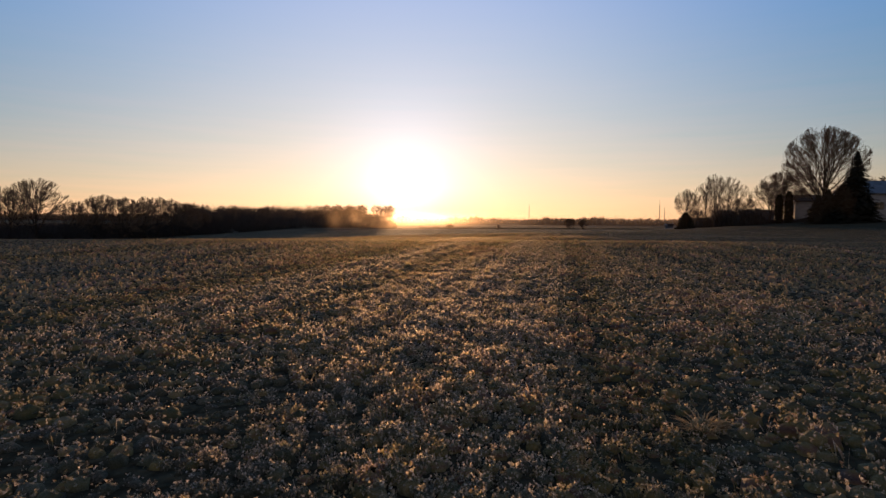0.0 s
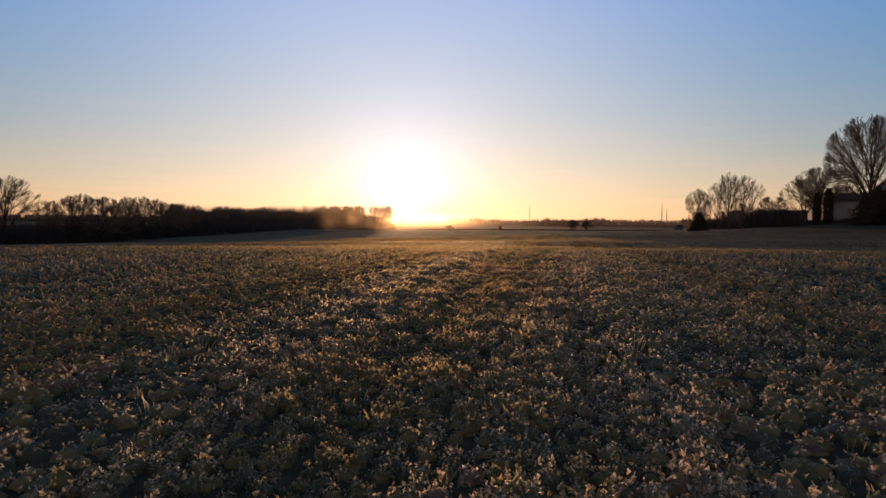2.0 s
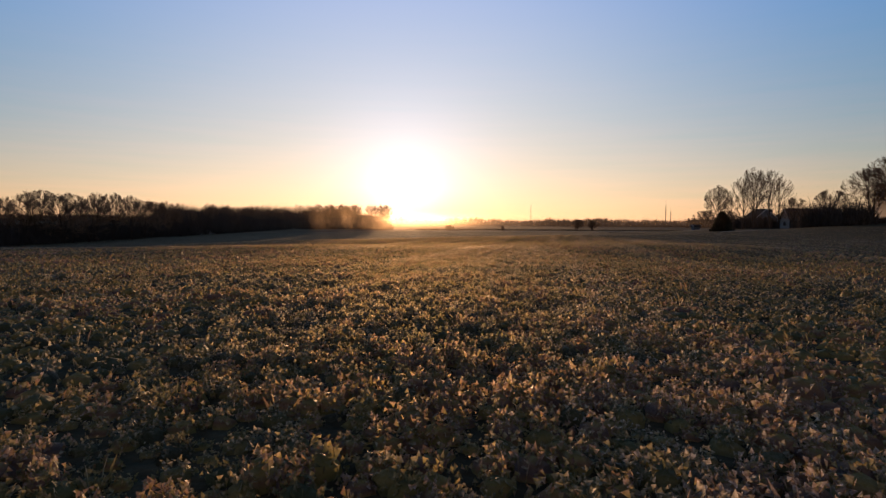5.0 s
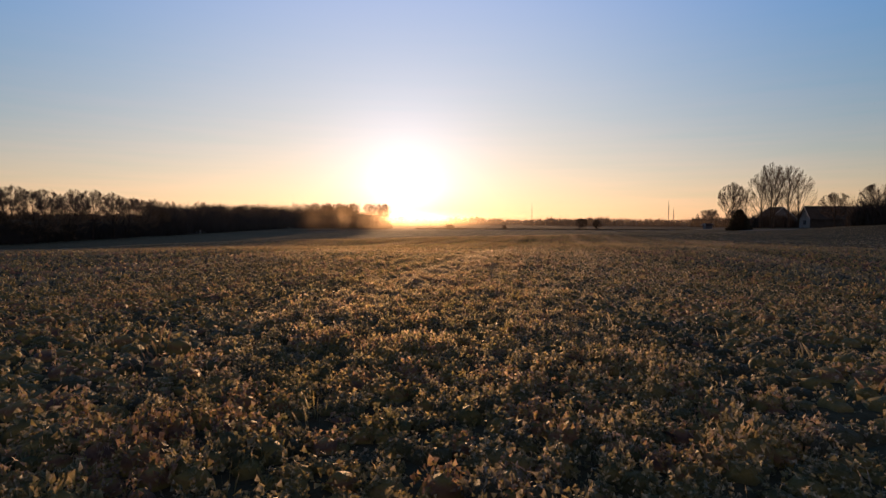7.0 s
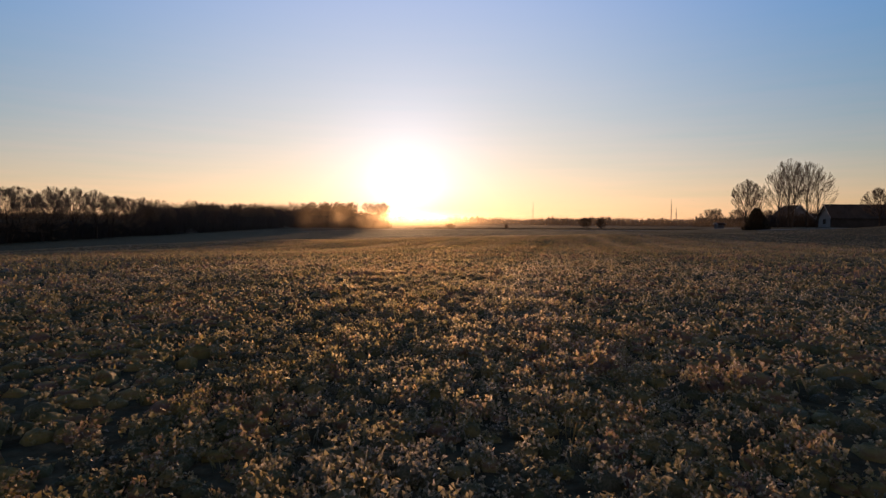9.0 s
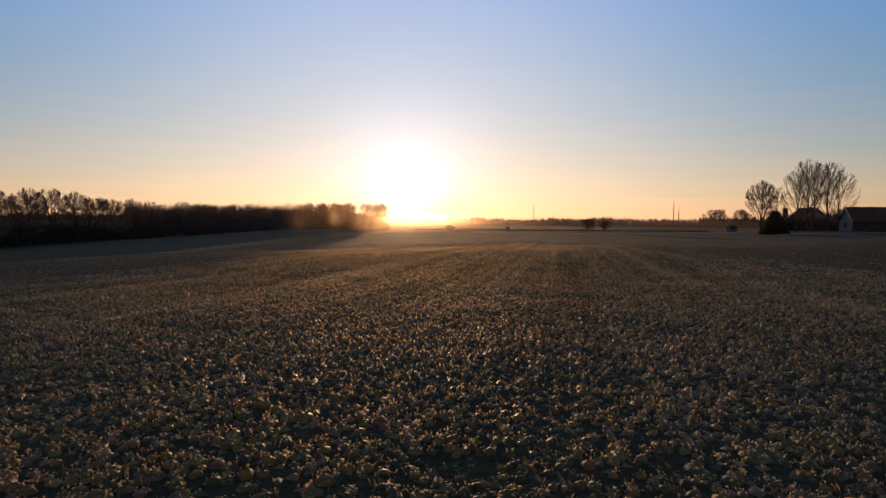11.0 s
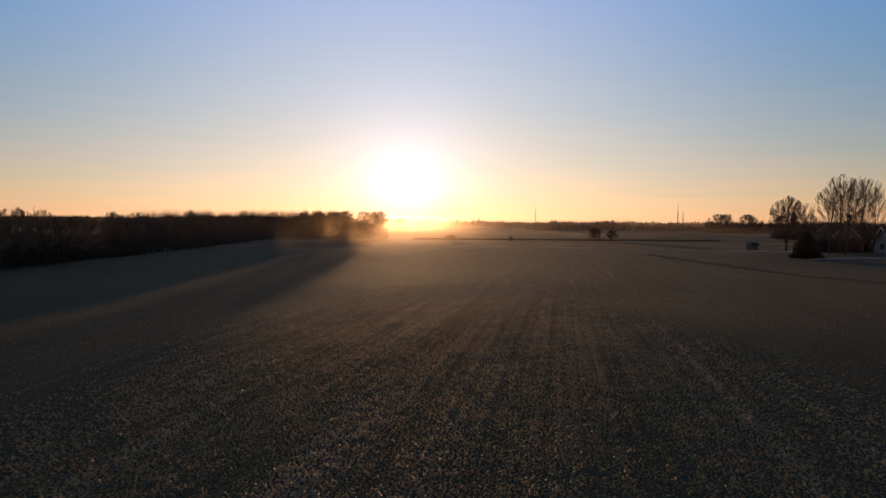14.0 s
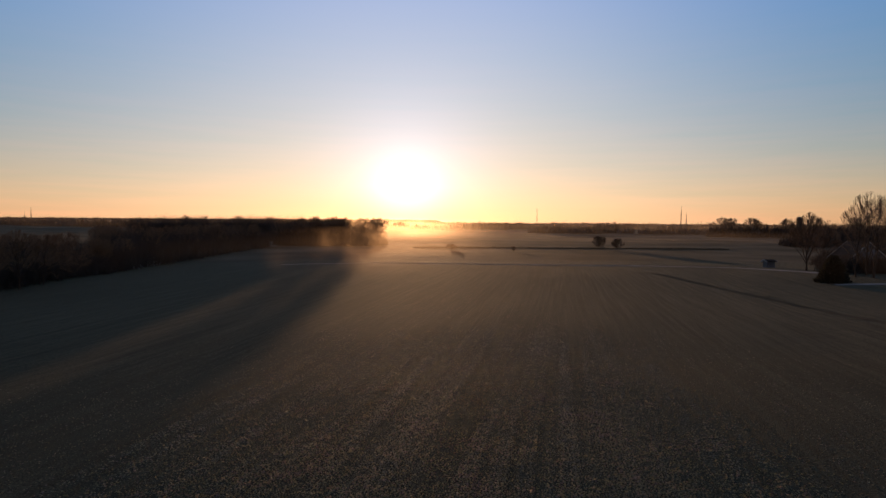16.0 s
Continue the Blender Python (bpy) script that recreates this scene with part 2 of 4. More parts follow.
def ground_material():
    m = bpy.data.materials.new("frosty_field")
    m.use_nodes = True
    n, l = m.node_tree.nodes, m.node_tree.links
    bsdf = n["Principled BSDF"]
    bsdf.inputs["Roughness"].default_value = 0.95
    bsdf.inputs["Specular IOR Level"].default_value = 0.015
    co = n.new("ShaderNodeTexCoord")

    def tex(scale, detail=4, kind="ShaderNodeTexNoise"):
        t = n.new(kind)
        t.inputs["Scale"].default_value = scale
        if kind == "ShaderNodeTexNoise":
            t.inputs["Detail"].default_value = detail
        l.new(co.outputs["Object"], t.inputs["Vector"])
        return t

    def mixed(fac, a, b):
        x = n.new("ShaderNodeMix"); x.data_type = "RGBA"
        for key, v in (("A", a), ("B", b)):
            if isinstance(v, tuple):
                x.inputs[key].default_value = (*v, 1)
            else:
                l.new(v, x.inputs[key])
        l.new(fac, x.inputs["Factor"])
        return x.outputs["Result"]

    def ramped(src, lo, hi):
        r = n.new("ShaderNodeMapRange")
        r.inputs["From Min"].default_value, r.inputs["From Max"].default_value = lo, hi
        l.new(src, r.inputs["Value"])
        return r.outputs["Result"]

    sep = n.new("ShaderNodeSeparateXYZ"); l.new(co.outputs["Object"], sep.inputs[0])
    clump = tex(9.0, 3)
    patch = tex(0.12, 5)
    broad = tex(0.02, 3)
    col = mixed(ramped(clump.outputs["Fac"], 0.35, 0.65), (0.022, 0.021, 0.014), (0.1, 0.089, 0.056))
    col = mixed(ramped(patch.outputs["Fac"], 0.4, 0.62), col, (0.05, 0.048, 0.031))
    # paler colour on the lower, far field paints in its misty grazing glow
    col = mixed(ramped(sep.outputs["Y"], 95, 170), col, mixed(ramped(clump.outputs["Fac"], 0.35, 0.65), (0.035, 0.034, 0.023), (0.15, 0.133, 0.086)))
    # the drill rows run along the field
    lines = n.new("ShaderNodeMapping"); lines.inputs["Scale"].default_value = (1.6, 0.035, 1.0)
    turned = n.new("ShaderNodeVectorRotate"); turned.rotation_type = "Z_AXIS"; turned.inputs["Angle"].default_value = ROW_TURN
    l.new(co.outputs["Object"], turned.inputs["Vector"]); l.new(turned.outputs[0], lines.inputs["Vector"])
    streak = n.new("ShaderNodeTexNoise"); streak.inputs["Scale"].default_value = 1.0; streak.inputs["Detail"].default_value = 3
    l.new(lines.outputs[0], streak.inputs["Vector"])
    thin = n.new("ShaderNodeMath"); thin.operation = "MULTIPLY"; thin.inputs[1].default_value = 0.38
    l.new(ramped(streak.outputs["Fac"], 0.66, 0.36), thin.inputs[0])
    col = mixed(thin.outputs[0], col, (0.026, 0.02, 0.012))
    # meadow beyond the field
    far = ramped(sep.outputs["Y"], 300, 312)
    meadow = mixed(ramped(broad.outputs["Fac"], 0.35, 0.65), (0.055, 0.045, 0.028), (0.12, 0.095, 0.062))
    col = mixed(far, col, meadow)
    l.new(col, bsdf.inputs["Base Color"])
    fine = tex(16.0, 4)
    hgt = n.new("ShaderNodeMath"); hgt.operation = "MULTIPLY_ADD"; hgt.inputs[1].default_value = 0.5
    l.new(fine.outputs["Fac"], hgt.inputs[0]); l.new(clump.outputs["Fac"], hgt.inputs[2])
    bp = n.new("ShaderNodeBump"); bp.inputs["Strength"].default_value = 0.8; bp.inputs["Distance"].default_value = 0.09
    l.new(hgt.outputs[0], bp.inputs["Height"]); l.new(bp.outputs["Normal"], bsdf.inputs["Normal"])
    return m


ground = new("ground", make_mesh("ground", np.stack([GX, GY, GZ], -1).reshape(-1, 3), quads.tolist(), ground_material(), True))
tagged(ground, "wide gently rolling field ground with frosted soil and stubble", "ground", kind="structure")


# ---- crop ----
def across_rows(x, y):
    """The distance across the drill rows, and along them."""
    return x * math.cos(ROW_TURN) - y * math.sin(ROW_TURN), x * math.sin(ROW_TURN) + y * math.cos(ROW_TURN)


def leafy_plant(rng, sprigs, per, leaf):
    """A bushy plant of unit size: a heart coloured dark as if in shade, and short shoots that end in tufts of folded
    leaflets, rimed at their tips.
    """
    v, f, frost = [], [], []
    sides = 5 if per > 2 else 4
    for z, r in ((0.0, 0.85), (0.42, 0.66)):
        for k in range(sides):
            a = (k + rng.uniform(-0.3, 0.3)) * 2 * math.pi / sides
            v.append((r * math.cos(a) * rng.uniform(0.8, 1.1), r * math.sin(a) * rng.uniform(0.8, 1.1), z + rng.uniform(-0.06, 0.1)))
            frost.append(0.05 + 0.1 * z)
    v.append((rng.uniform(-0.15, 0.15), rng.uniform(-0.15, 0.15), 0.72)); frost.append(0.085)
    for k in range(sides):
        w = (k + 1) % sides
        f += [(k, w, w + sides), (k, w + sides, k + sides), (k + sides, w + sides, 2 * sides)]
    for i in range(sprigs):
        az, q = 2.4 * i + rng.uniform(-0.5, 0.5), math.sqrt((i + rng.uniform(0.1, 0.9)) / sprigs)
        tip = Vector((math.cos(az) * q * 0.95, math.sin(az) * q * 0.95, (1 - 0.6 * q * q) * rng.uniform(0.75, 1.2)))
        root = Vector((tip.x * 0.4, tip.y * 0.4, 0.1))
        for j in range(per):
            s = 1.0 if j == 0 else rng.uniform(0.72, 1.04)
            p = root.lerp(tip, s) + Vector(rng.normal(0, 0.09, 3))
            d = (Vector((tip.x, tip.y, tip.z * 1.3)).normalized() * 0.35 + Vector(rng.normal(0, 0.6, 3)) + Vector((0, 0, 0.06))).normalized()
            side = d.cross(Vector(rng.normal(0, 1, 3))).normalized()
            fold = d.cross(side)
            size = leaf * rng.uniform(0.6, 1.3)
            w = size * rng.uniform(0.38, 0.58)
            b = len(v)
            if j % 2:
                outline = (p - d * size * 0.4, p + d * size * 0.45 + side * w + fold * w * 0.4, p + d * size * 0.55 - side * w * 0.8)
            else:
                outline = (p - d * size * 0.3 - side * w * 0.8, p + d * size * 0.1 + side * w, p + d * size * 0.75 + fold * w * 0.5)
            v += [tuple(q) for q in outline]
            # rime gathers on the tips; its fall with height also paints the dome's shading
            top = (0.1 + 0.9 * s * s) * (0.25 + 0.75 * min(1.0, max(0.0, tip.z))) * rng.uniform(0.45, 1.0)
            frost += [0.05 * top, 0.85 * top, top]
            f += [(b, b + 1, b + 2)]
    return np.array(v), np.array(f), np.array(frost)


def bladed_plant(rng, blades):
    """A tuft of thin upright blades and straws of unit size."""
    v, f, frost = [], [], []
    for i in range(blades):
        a, q = rng.uniform(0, 2 * math.pi), rng.uniform(0, 0.6)
        h, out = rng.uniform(0.6, 1.3), rng.uniform(0.05, 0.7)
        c, s, w = math.cos(a), math.sin(a), rng.uniform(0.012, 0.022)
        b = len(v)
        v += [(c * q - s * w, s * q + c * w, 0.0), (c * q + s * w, s * q - c * w, 0.0),
              (c * (q + out * 0.35) + s * w * 0.7, s * (q + out * 0.35) - c * w * 0.7, h * 0.65), (c * (q + out), s * (q + out), h)]
        f += [(b, b + 1, b + 2), (b, b + 2, b + 3)]
        top = rng.uniform(0.2, 0.8)
        frost += [0.05, 0.05, top * 0.6, top]
    return np.array(v), np.array(f), np.array(frost)


def peak_plant(rng, leaves):
    """A far plant of unit size: a rough little peak, perhaps with a leaf or two."""
    v = [(math.cos(a) * rng.uniform(0.7, 1.1), math.sin(a) * rng.uniform(0.7, 1.1), rng.uniform(-0.05, 0.2)) for a in (0.2, 2.3, 4.4)]
    v.append((rng.uniform(-0.3, 0.3), rng.uniform(-0.3, 0.3), rng.uniform(0.65, 0.95)))
    f, frost = [(0, 1, 3), (1, 2, 3), (2, 0, 3)], [0.1, 0.1, 0.1, 0.32]
    for i in range(leaves):
        a, b = rng.uniform(0, 2 * math.pi), len(v)
        c, s, h = math.cos(a) * 0.5, math.sin(a) * 0.5, rng.uniform(0.7, 1.15)
        v += [(c * 0.8, s * 0.8, 0.3), (c - s * 0.26, s + c * 0.26, h), (c + s * 0.26, s - c * 0.26, h * rng.uniform(0.8, 1.1))]
        f.append((b, b + 1, b + 2))
        frost += [0.1, 0.27, 0.27]
    return np.array(v), np.array(f), np.array(frost)


def field_noise(x, y, scale, z):
    return np.array([noise.noise(Vector((a * scale, b * scale, z))) for a, b in zip(x, y)])


def crop_mesh(name, x0, x1, y0, y1, per_m2, size, tall, kinds, weights, keep):
    """Plants of the given kinds over a stretch of the field, in uneven drill rows with tall and thin patches."""
    step = 1 / math.sqrt(per_m2)
    px, py = np.meshgrid(np.arange(x0, x1, step), np.arange(y0, y1, step))
    px, py = px.ravel() + rng.uniform(-0.5, 0.5, px.size) * step, py.ravel() + rng.uniform(-0.5, 0.5, py.size) * step
    ok = keep(px, py)
    px, py = px[ok], py[ok]
    k = len(px)
    across, along = across_rows(px, py)
    wave = np.cos(2 * math.pi * across / ROW_GAP)
    worn = np.array([noise.noise(Vector((a * 0.9, b * 0.03, 7.0))) for a, b in zip(across, along)])
    patchy, lump = field_noise(px, py, 0.35, 3.0), field_noise(px, py, 1.7, 11.0)
    radius = size * rng.uniform(0.75, 1.3, k) * (1 + 0.15 * patchy + 0.15 * lump + ROW_SHARE * wave + 0.22 * worn)
    radius = np.maximum(radius, 0.35 * size)
    height = radius * rng.uniform(0.8, 1.3, k) * (1 + 0.3 * lump) * tall
    tint = np.clip((0.44 if tall > 0.9 else 0.37) + 0.45 * patchy + 0.35 * lump + rng.normal(0, 0.22, k), 0, 0.88)
    bright = (rng.uniform(0.4, 1.15, k) if tall > 0.9 else rng.uniform(0.55, 0.8, k)) * np.clip(0.8 + 0.7 * worn, 0.35, 1.2)
    # rime is raised near y=0 and cut in the dip, standing in for sunlight
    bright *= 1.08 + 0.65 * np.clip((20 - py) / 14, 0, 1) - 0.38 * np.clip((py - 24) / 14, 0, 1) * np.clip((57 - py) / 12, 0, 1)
    # further off the plants stand lower, and whiter tops paint in the hazy brightness
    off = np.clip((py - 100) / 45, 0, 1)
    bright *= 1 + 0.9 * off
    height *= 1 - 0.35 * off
    pz, spin = ground_z(px, py), rng.uniform(0, 2 * math.pi, k)
    pick = rng.choice(len(kinds), k, p=np.array(weights) / sum(weights))
    verts, faces, frosts, hues, base = [], [], [], [], 0
    for i, (v, f, frost) in enumerate(kinds):
        at = np.nonzero(pick == i)[0]
        if not len(at):
            continue
        c, s = np.cos(spin[at])[:, None], np.sin(spin[at])[:, None]
        r, h = radius[at][:, None], height[at][:, None]
        verts.append(np.stack([px[at][:, None] + r * (v[None, :, 0] * c - v[None, :, 1] * s), py[at][:, None] + r * (v[None, :, 0] * s + v[None, :, 1] * c),
                               pz[at][:, None] - 0.01 + h * v[None, :, 2]], -1).reshape(-1, 3))
        faces.append((base + np.arange(len(at))[:, None, None] * len(v) + f[None]).reshape(-1, 3))
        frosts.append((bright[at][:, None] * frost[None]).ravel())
        # hearts and leaf feet take a darker tint, as shade inside the plant
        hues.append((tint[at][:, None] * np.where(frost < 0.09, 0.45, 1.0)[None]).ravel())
        base += len(at) * len(v)
    verts, faces = np.concatenate(verts), np.concatenate(faces)
    me = bpy.data.meshes.new(name)
    me.vertices.add(len(verts)); me.vertices.foreach_set("co", verts.ravel())
    me.loops.add(faces.size); me.loops.foreach_set("vertex_index", faces.ravel().astype(np.int32))
    me.polygons.add(len(faces)); me.polygons.foreach_set("loop_start", np.arange(0, faces.size, 3, dtype=np.int32))
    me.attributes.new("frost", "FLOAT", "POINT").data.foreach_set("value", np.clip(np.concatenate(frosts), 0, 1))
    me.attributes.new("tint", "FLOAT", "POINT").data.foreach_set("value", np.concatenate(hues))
    me.materials.append(M_LEAF)
    me.update(calc_edges=True)
    return me


def blur(value, spread, like):
    return rng.uniform(value - spread, value + spread, len(like))


ROW_SHARE = 0.08
rng = np.random.default_rng(4)
crop = tagged(new("crop_plants"), "low frosted leafy crop plants covering the whole field", "crop", kind="stuff")
bushy = [leafy_plant(rng, 12, 5, 0.25) for i in range(9)]
tufts = [bladed_plant(rng, 6) for i in range(4)]
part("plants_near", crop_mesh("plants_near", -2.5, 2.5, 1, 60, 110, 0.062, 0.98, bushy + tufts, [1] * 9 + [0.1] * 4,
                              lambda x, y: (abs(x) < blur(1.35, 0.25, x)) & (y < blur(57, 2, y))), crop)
sparse = [leafy_plant(rng, 6, 3, 0.25) for i in range(7)] + [bladed_plant(rng, 5) for i in range(3)]
part("plants_beside", crop_mesh("plants_beside", -7.5, 7.5, 1, 66, 62, 0.077, 0.91, sparse, [1] * 7 + [0.12] * 3,
                                lambda x, y: ((abs(x) > blur(1.35, 0.25, x)) | (y > blur(57, 2, y))) & (abs(x) < blur(5.2, 1.2, x)) & (y < blur(62, 3, y))), crop)
ROW_SHARE = 0.1
small = [peak_plant(rng, 2) for i in range(8)]
part("plants_middle", crop_mesh("plants_middle", -19, 19, 2, 68, 44, 0.085, 0.65, small, [1] * 8,
                                lambda x, y: (abs(x) > blur(5.2, 1.2, x)) & (abs(x) < blur(14, 4.0, x)) & (y < blur(62, 3, y))), crop)
single = [peak_plant(rng, 2) for i in range(10)]
part("plants_under_climb", crop_mesh("plants_under_climb", -24, 24, 58, 164, 62, 0.08, 0.75, single, [1] * 10,
                                     lambda x, y: (y > blur(62, 3, y)) & (abs(x) < blur(16, 5.0, x)) & (y < blur(136, 24, y))), crop)
plain = [peak_plant(rng, 0) for i in range(8)]
part("plants_far", crop_mesh("plants_far", -95, 59, -5, 200, 26, 0.076, 0.55, plain, [1] * 8,
                             lambda x, y: ((abs(x) > blur(14, 4.0, x)) | (y > blur(136, 24, x)) | (y < blur(1.5, 0.7, x)))
                             & (rng.uniform(0, 1, len(x)) < np.clip(1.15 - np.maximum(y, 20) / 190 - np.abs(x) / 90, 0.0, 1))), crop)


# ---- trees ----
def tube(verts, faces, pts, radii, sides):
    base = len(verts)
    n = len(pts)
    for i, (p, r) in enumerate(zip(pts, radii)):
        d = (pts[min(i + 1, n - 1)] - pts[max(i - 1, 0)]).normalized()
        a = d.orthogonal().normalized()
        b = d.cross(a)
        if i == n - 1:
            verts.append(p)
        else:
            for k in range(sides):
                w = 2 * math.pi * k / sides
                verts.append(p + (a * math.cos(w) + b * math.sin(w)) * r)
    for i in range(n - 2):
        for k in range(sides):
            q, s = base + i * sides + k, base + i * sides + (k + 1) % sides
            faces.append((q, s, s + sides, q + sides))
    last = base + (n - 2) * sides
    for k in range(sides):
        faces.append((last + k, last + (k + 1) % sides, base + (n - 1) * sides))


def dome_tree(seed, height, base, wide, limbs, counts, fork=0.12, thick=0.024, least=0.02, stems=1, spread=0.5, split=False, rough=1.0):
    """Meshes of a leafless tree whose straight limbs fan out into a domed crown.
    base: the crown's underside, wide: its half width, both as shares of the height."""
    rnd = random.Random(seed)
    trunk, crown, arms = ([], []), ([], []), []
    mid = Vector((0, 0, height * (base + 1) / 2))
    rz, rxy = height * (1 - base) / 2, height * wide
    lump = [rnd.uniform(-0.12, 0.1) * rough for k in range(9)]

    def inside(p):
        d = p - mid
        a = math.atan2(d.y, d.x) / (2 * math.pi) * 9 % 9
        w = lump[int(a)] * (1 - a % 1) + lump[(int(a) + 1) % 9] * (a % 1)
        return math.sqrt((d.x * d.x + d.y * d.y) / rxy ** 2 + (d.z / rz) ** 2) - w

    def limb(p, q, bow, r0, r1, n, store, sides):
        """A tapered stem from p to q, first rising along bow."""
        c = p + bow
        pts = [p * (1 - s) ** 2 + c * 2 * s * (1 - s) + q * s * s + Vector((rnd.gauss(0, 1), rnd.gauss(0, 1), rnd.gauss(0, 1))) * (q - p).length * 0.012 * (0 < s < 1)
               for s in (i / n for i in range(n + 1))]
        tube(store[0], store[1], pts, [r0 + (r1 - r0) * i / n for i in range(n + 1)], sides)
        return pts

    def at(pts, f):
        n = len(pts) - 1
        i = min(int(f * n), n - 1)
        return pts[i].lerp(pts[i + 1], f * n - i), (pts[i + 1] - pts[i]).normalized()

    def sprout(pts, count, reach, radius, level):
        for j in range(count):
            p, ahead = at(pts, min(0.98, 0.22 + 0.78 * (j + rnd.random()) / count))
            way = ahead * 0.9 + Vector((rnd.gauss(0, 1), rnd.gauss(0, 1), rnd.gauss(0, 0.8))) * spread + (p - mid).normalized() * 0.35 + Vector((0, 0, 0.22))
            way.normalize()
            go = reach * rnd.uniform(0.6, 1.2)
            for k in range(6):
                if inside(p + way * go) > 1.0:
                    go *= 0.75
            if go < reach * 0.18:
                continue
            last = level == len(counts) - 1
            sub = limb(p, p + way * go, way * go * 0.5 + Vector((0, 0, -0.04 * go)), max(radius, least), least * 0.7, 1 if last else 2, crown, 3)
            if not last:
                sprout(sub, counts[level + 1], reach * 0.5, radius * 0.5, level + 1)

    for s in range(stems):
        foot = Vector((0, 0, -0.3)) + (Vector((rnd.uniform(-1, 1), rnd.uniform(-1, 1), 0)) * height * 0.05 if stems > 1 else Vector())
        crest = foot * 1.0 + Vector((rnd.gauss(0, 0.04) * height + foot.x * 3, rnd.gauss(0, 0.04) * height + foot.y * 3, height * 0.9))
        r = height * thick * (1 if stems == 1 else 0.7)
        lead = limb(foot, crest, (crest - foot) * 0.5, r, least, 7, trunk, 8)
        for j in range(limbs // stems):
            f = fork + (0.6 - fork) * ((j + 0.5 * rnd.random()) / (limbs // stems)) ** 1.3
            p, ahead = at(lead, f)
            a = 2.4 * j + rnd.uniform(-0.4, 0.4) + s * 2.1
            up = math.cos(math.pi * 0.5 * (0.95 - 0.7 * (j + rnd.random()) / (limbs // stems)))
            tip = mid + Vector((math.cos(a) * rxy * math.sqrt(1 - up * up), math.sin(a) * rxy * math.sqrt(1 - up * up), rz * (up * 1.3 - 0.35))) * rnd.uniform(0.86, 0.97)
            tip.z = max(tip.z, p.z + 0.1 * height)
            store = ([], []) if split else trunk
            arm = limb(p, tip, (tip - p).lerp(Vector((0, 0, (tip - p).length)), 0.2) * 0.5, r * (1 - f) * 0.5, least, 6, store, 5)
            if split:
                arms.append(make_mesh("limb", store[0], store[1], M_BARK, True))
            sprout(arm, counts[0], height * 0.26, r * 0.16, 0)
        sprout(lead[4:], counts[0], height * 0.26, r * 0.16, 0)
    return [make_mesh("trunk", trunk[0], trunk[1], M_BARK, True), make_mesh("crown", crown[0], crown[1], M_TWIG)] + arms


def put_tree(meshes, x, y, scale, turn, name, label, group, squash=1.0):
    """A tree of the given meshes, standing on the ground."""
    t = new(name)
    t.matrix_basis = Matrix.LocRotScale((x, y, float(ground_z(x, y)) - 0.05), Euler((0, 0, turn)), (scale * squash, scale * squash, scale))
    part("trunk", meshes[0], t)
    part("crown", meshes[1], t)
    for me in meshes[2:]:
        part("limb", me, t)
    return tagged(t, label, "tree", group)


VASE = [dome_tree(11 + i, 18, 0.26, 0.36, 10, (8, 7, 4), 0.14, 0.016, 0.014, 1, 0.42, True) for i in range(3)]
MAPLE = dome_tree(38, 14, 0.14, 0.5, 24, (10, 9, 7), 0.11, 0.022, 0.011, 1, 0.5, True, 1.5)
ROUND = [dome_tree(31 + i, 14, 0.26, 0.44, 15, (9, 8, 5), 0.14, 0.022, 0.02, 1 + i % 2, 0.55) for i in range(3)]
BRUSHY = [dome_tree(51 + i, 14, 0.06, 0.46, 12, (8, 7, 5), 0.05, 0.016, 0.024, 2, 0.6) for i in range(3)]
BUSHY = [dome_tree(91 + i, 14, 0.03, 0.5, 14, (9, 6, 5), 0.04, 0.016, 0.09, 2, 0.7) for i in range(2)]
WOOD = [dome_tree(71 + i, 16, 0.3, 0.3, 9, (6, 5, 4), 0.3, 0.013, 0.028, 1, 0.55) for i in range(4)]

rnd = random.Random(9)
# the tall group beside the farm
for i, (x, y, s, k) in enumerate(((98.6, 217, 0.98, 0), (101.3, 215, 1.1, 1), (104.0, 221, 1.16, 2), (108.4, 219, 1.13, 1), (112, 220, 0.98, 0))):
    put_tree(VASE[k], x, y, s, i * 1.3, "cottonwood", "tall bare cottonwood with upswept limbs beside the farm", "cottonwoods by the farm", 0.8)
put_tree(ROUND[0], 100.5, 239, 1.18, 2.0, "cottonwood", "smaller bare cottonwood at the end of the farm group", "cottonwoods by the farm", 0.75)
put_tree(VASE[0], 106.5, 241, 0.8, 0.7, "cottonwood", "smaller bare cottonwood at the end of the farm group", "cottonwoods by the farm", 0.8)
# the great tree behind the spruces
put_tree(MAPLE, 66.8, 101, 1.22, 0.4, "maple_tree", "great bare maple with a broad rounded crown behind spruces", "", 0.9)
for i, (x, y, s) in enumerate(((67, 118, 0.66), (71, 121, 0.5), (64, 123, 0.45), (61, 128, 0.4), (78, 124, 0.6), (98, 128, 0.86), (93, 124, 0.5), (64.3, 109.5, 0.72))):
    put_tree(ROUND[1 + i % 2], x, y, s, i * 2.1, "yard_tree", "bare yard tree among shrubs near the house", "yard trees")
# the row along the field's edge
ROW = ((-118, 143, 7.5, 1, 0.9), (-116, 150, 9.5, 0, 0.9), (-113.6, 156, 11.8, 2, 1.0), (-113, 172, 6.4, 0, 0.7), (-113, 180, 7.2, 4, 1.1), (-111.6, 183, 8.6, 3, 1.1),
       (-107.5, 186, 7.4, 5, 1.1), (-108, 191, 8.0, 3, 0.9), (-107, 197, 6.6, 4, 1.15), (-109, 204, 8.8, 0, 0.8), (-107, 210, 8.9, 2, 0.75), (-106, 219, 8.6, 0, 0.85),
       (-107, 228, 7.6, 1, 0.85), (-108, 236, 7.0, 5, 0.9), (-111, 246, 7.2, 3, 0.9))
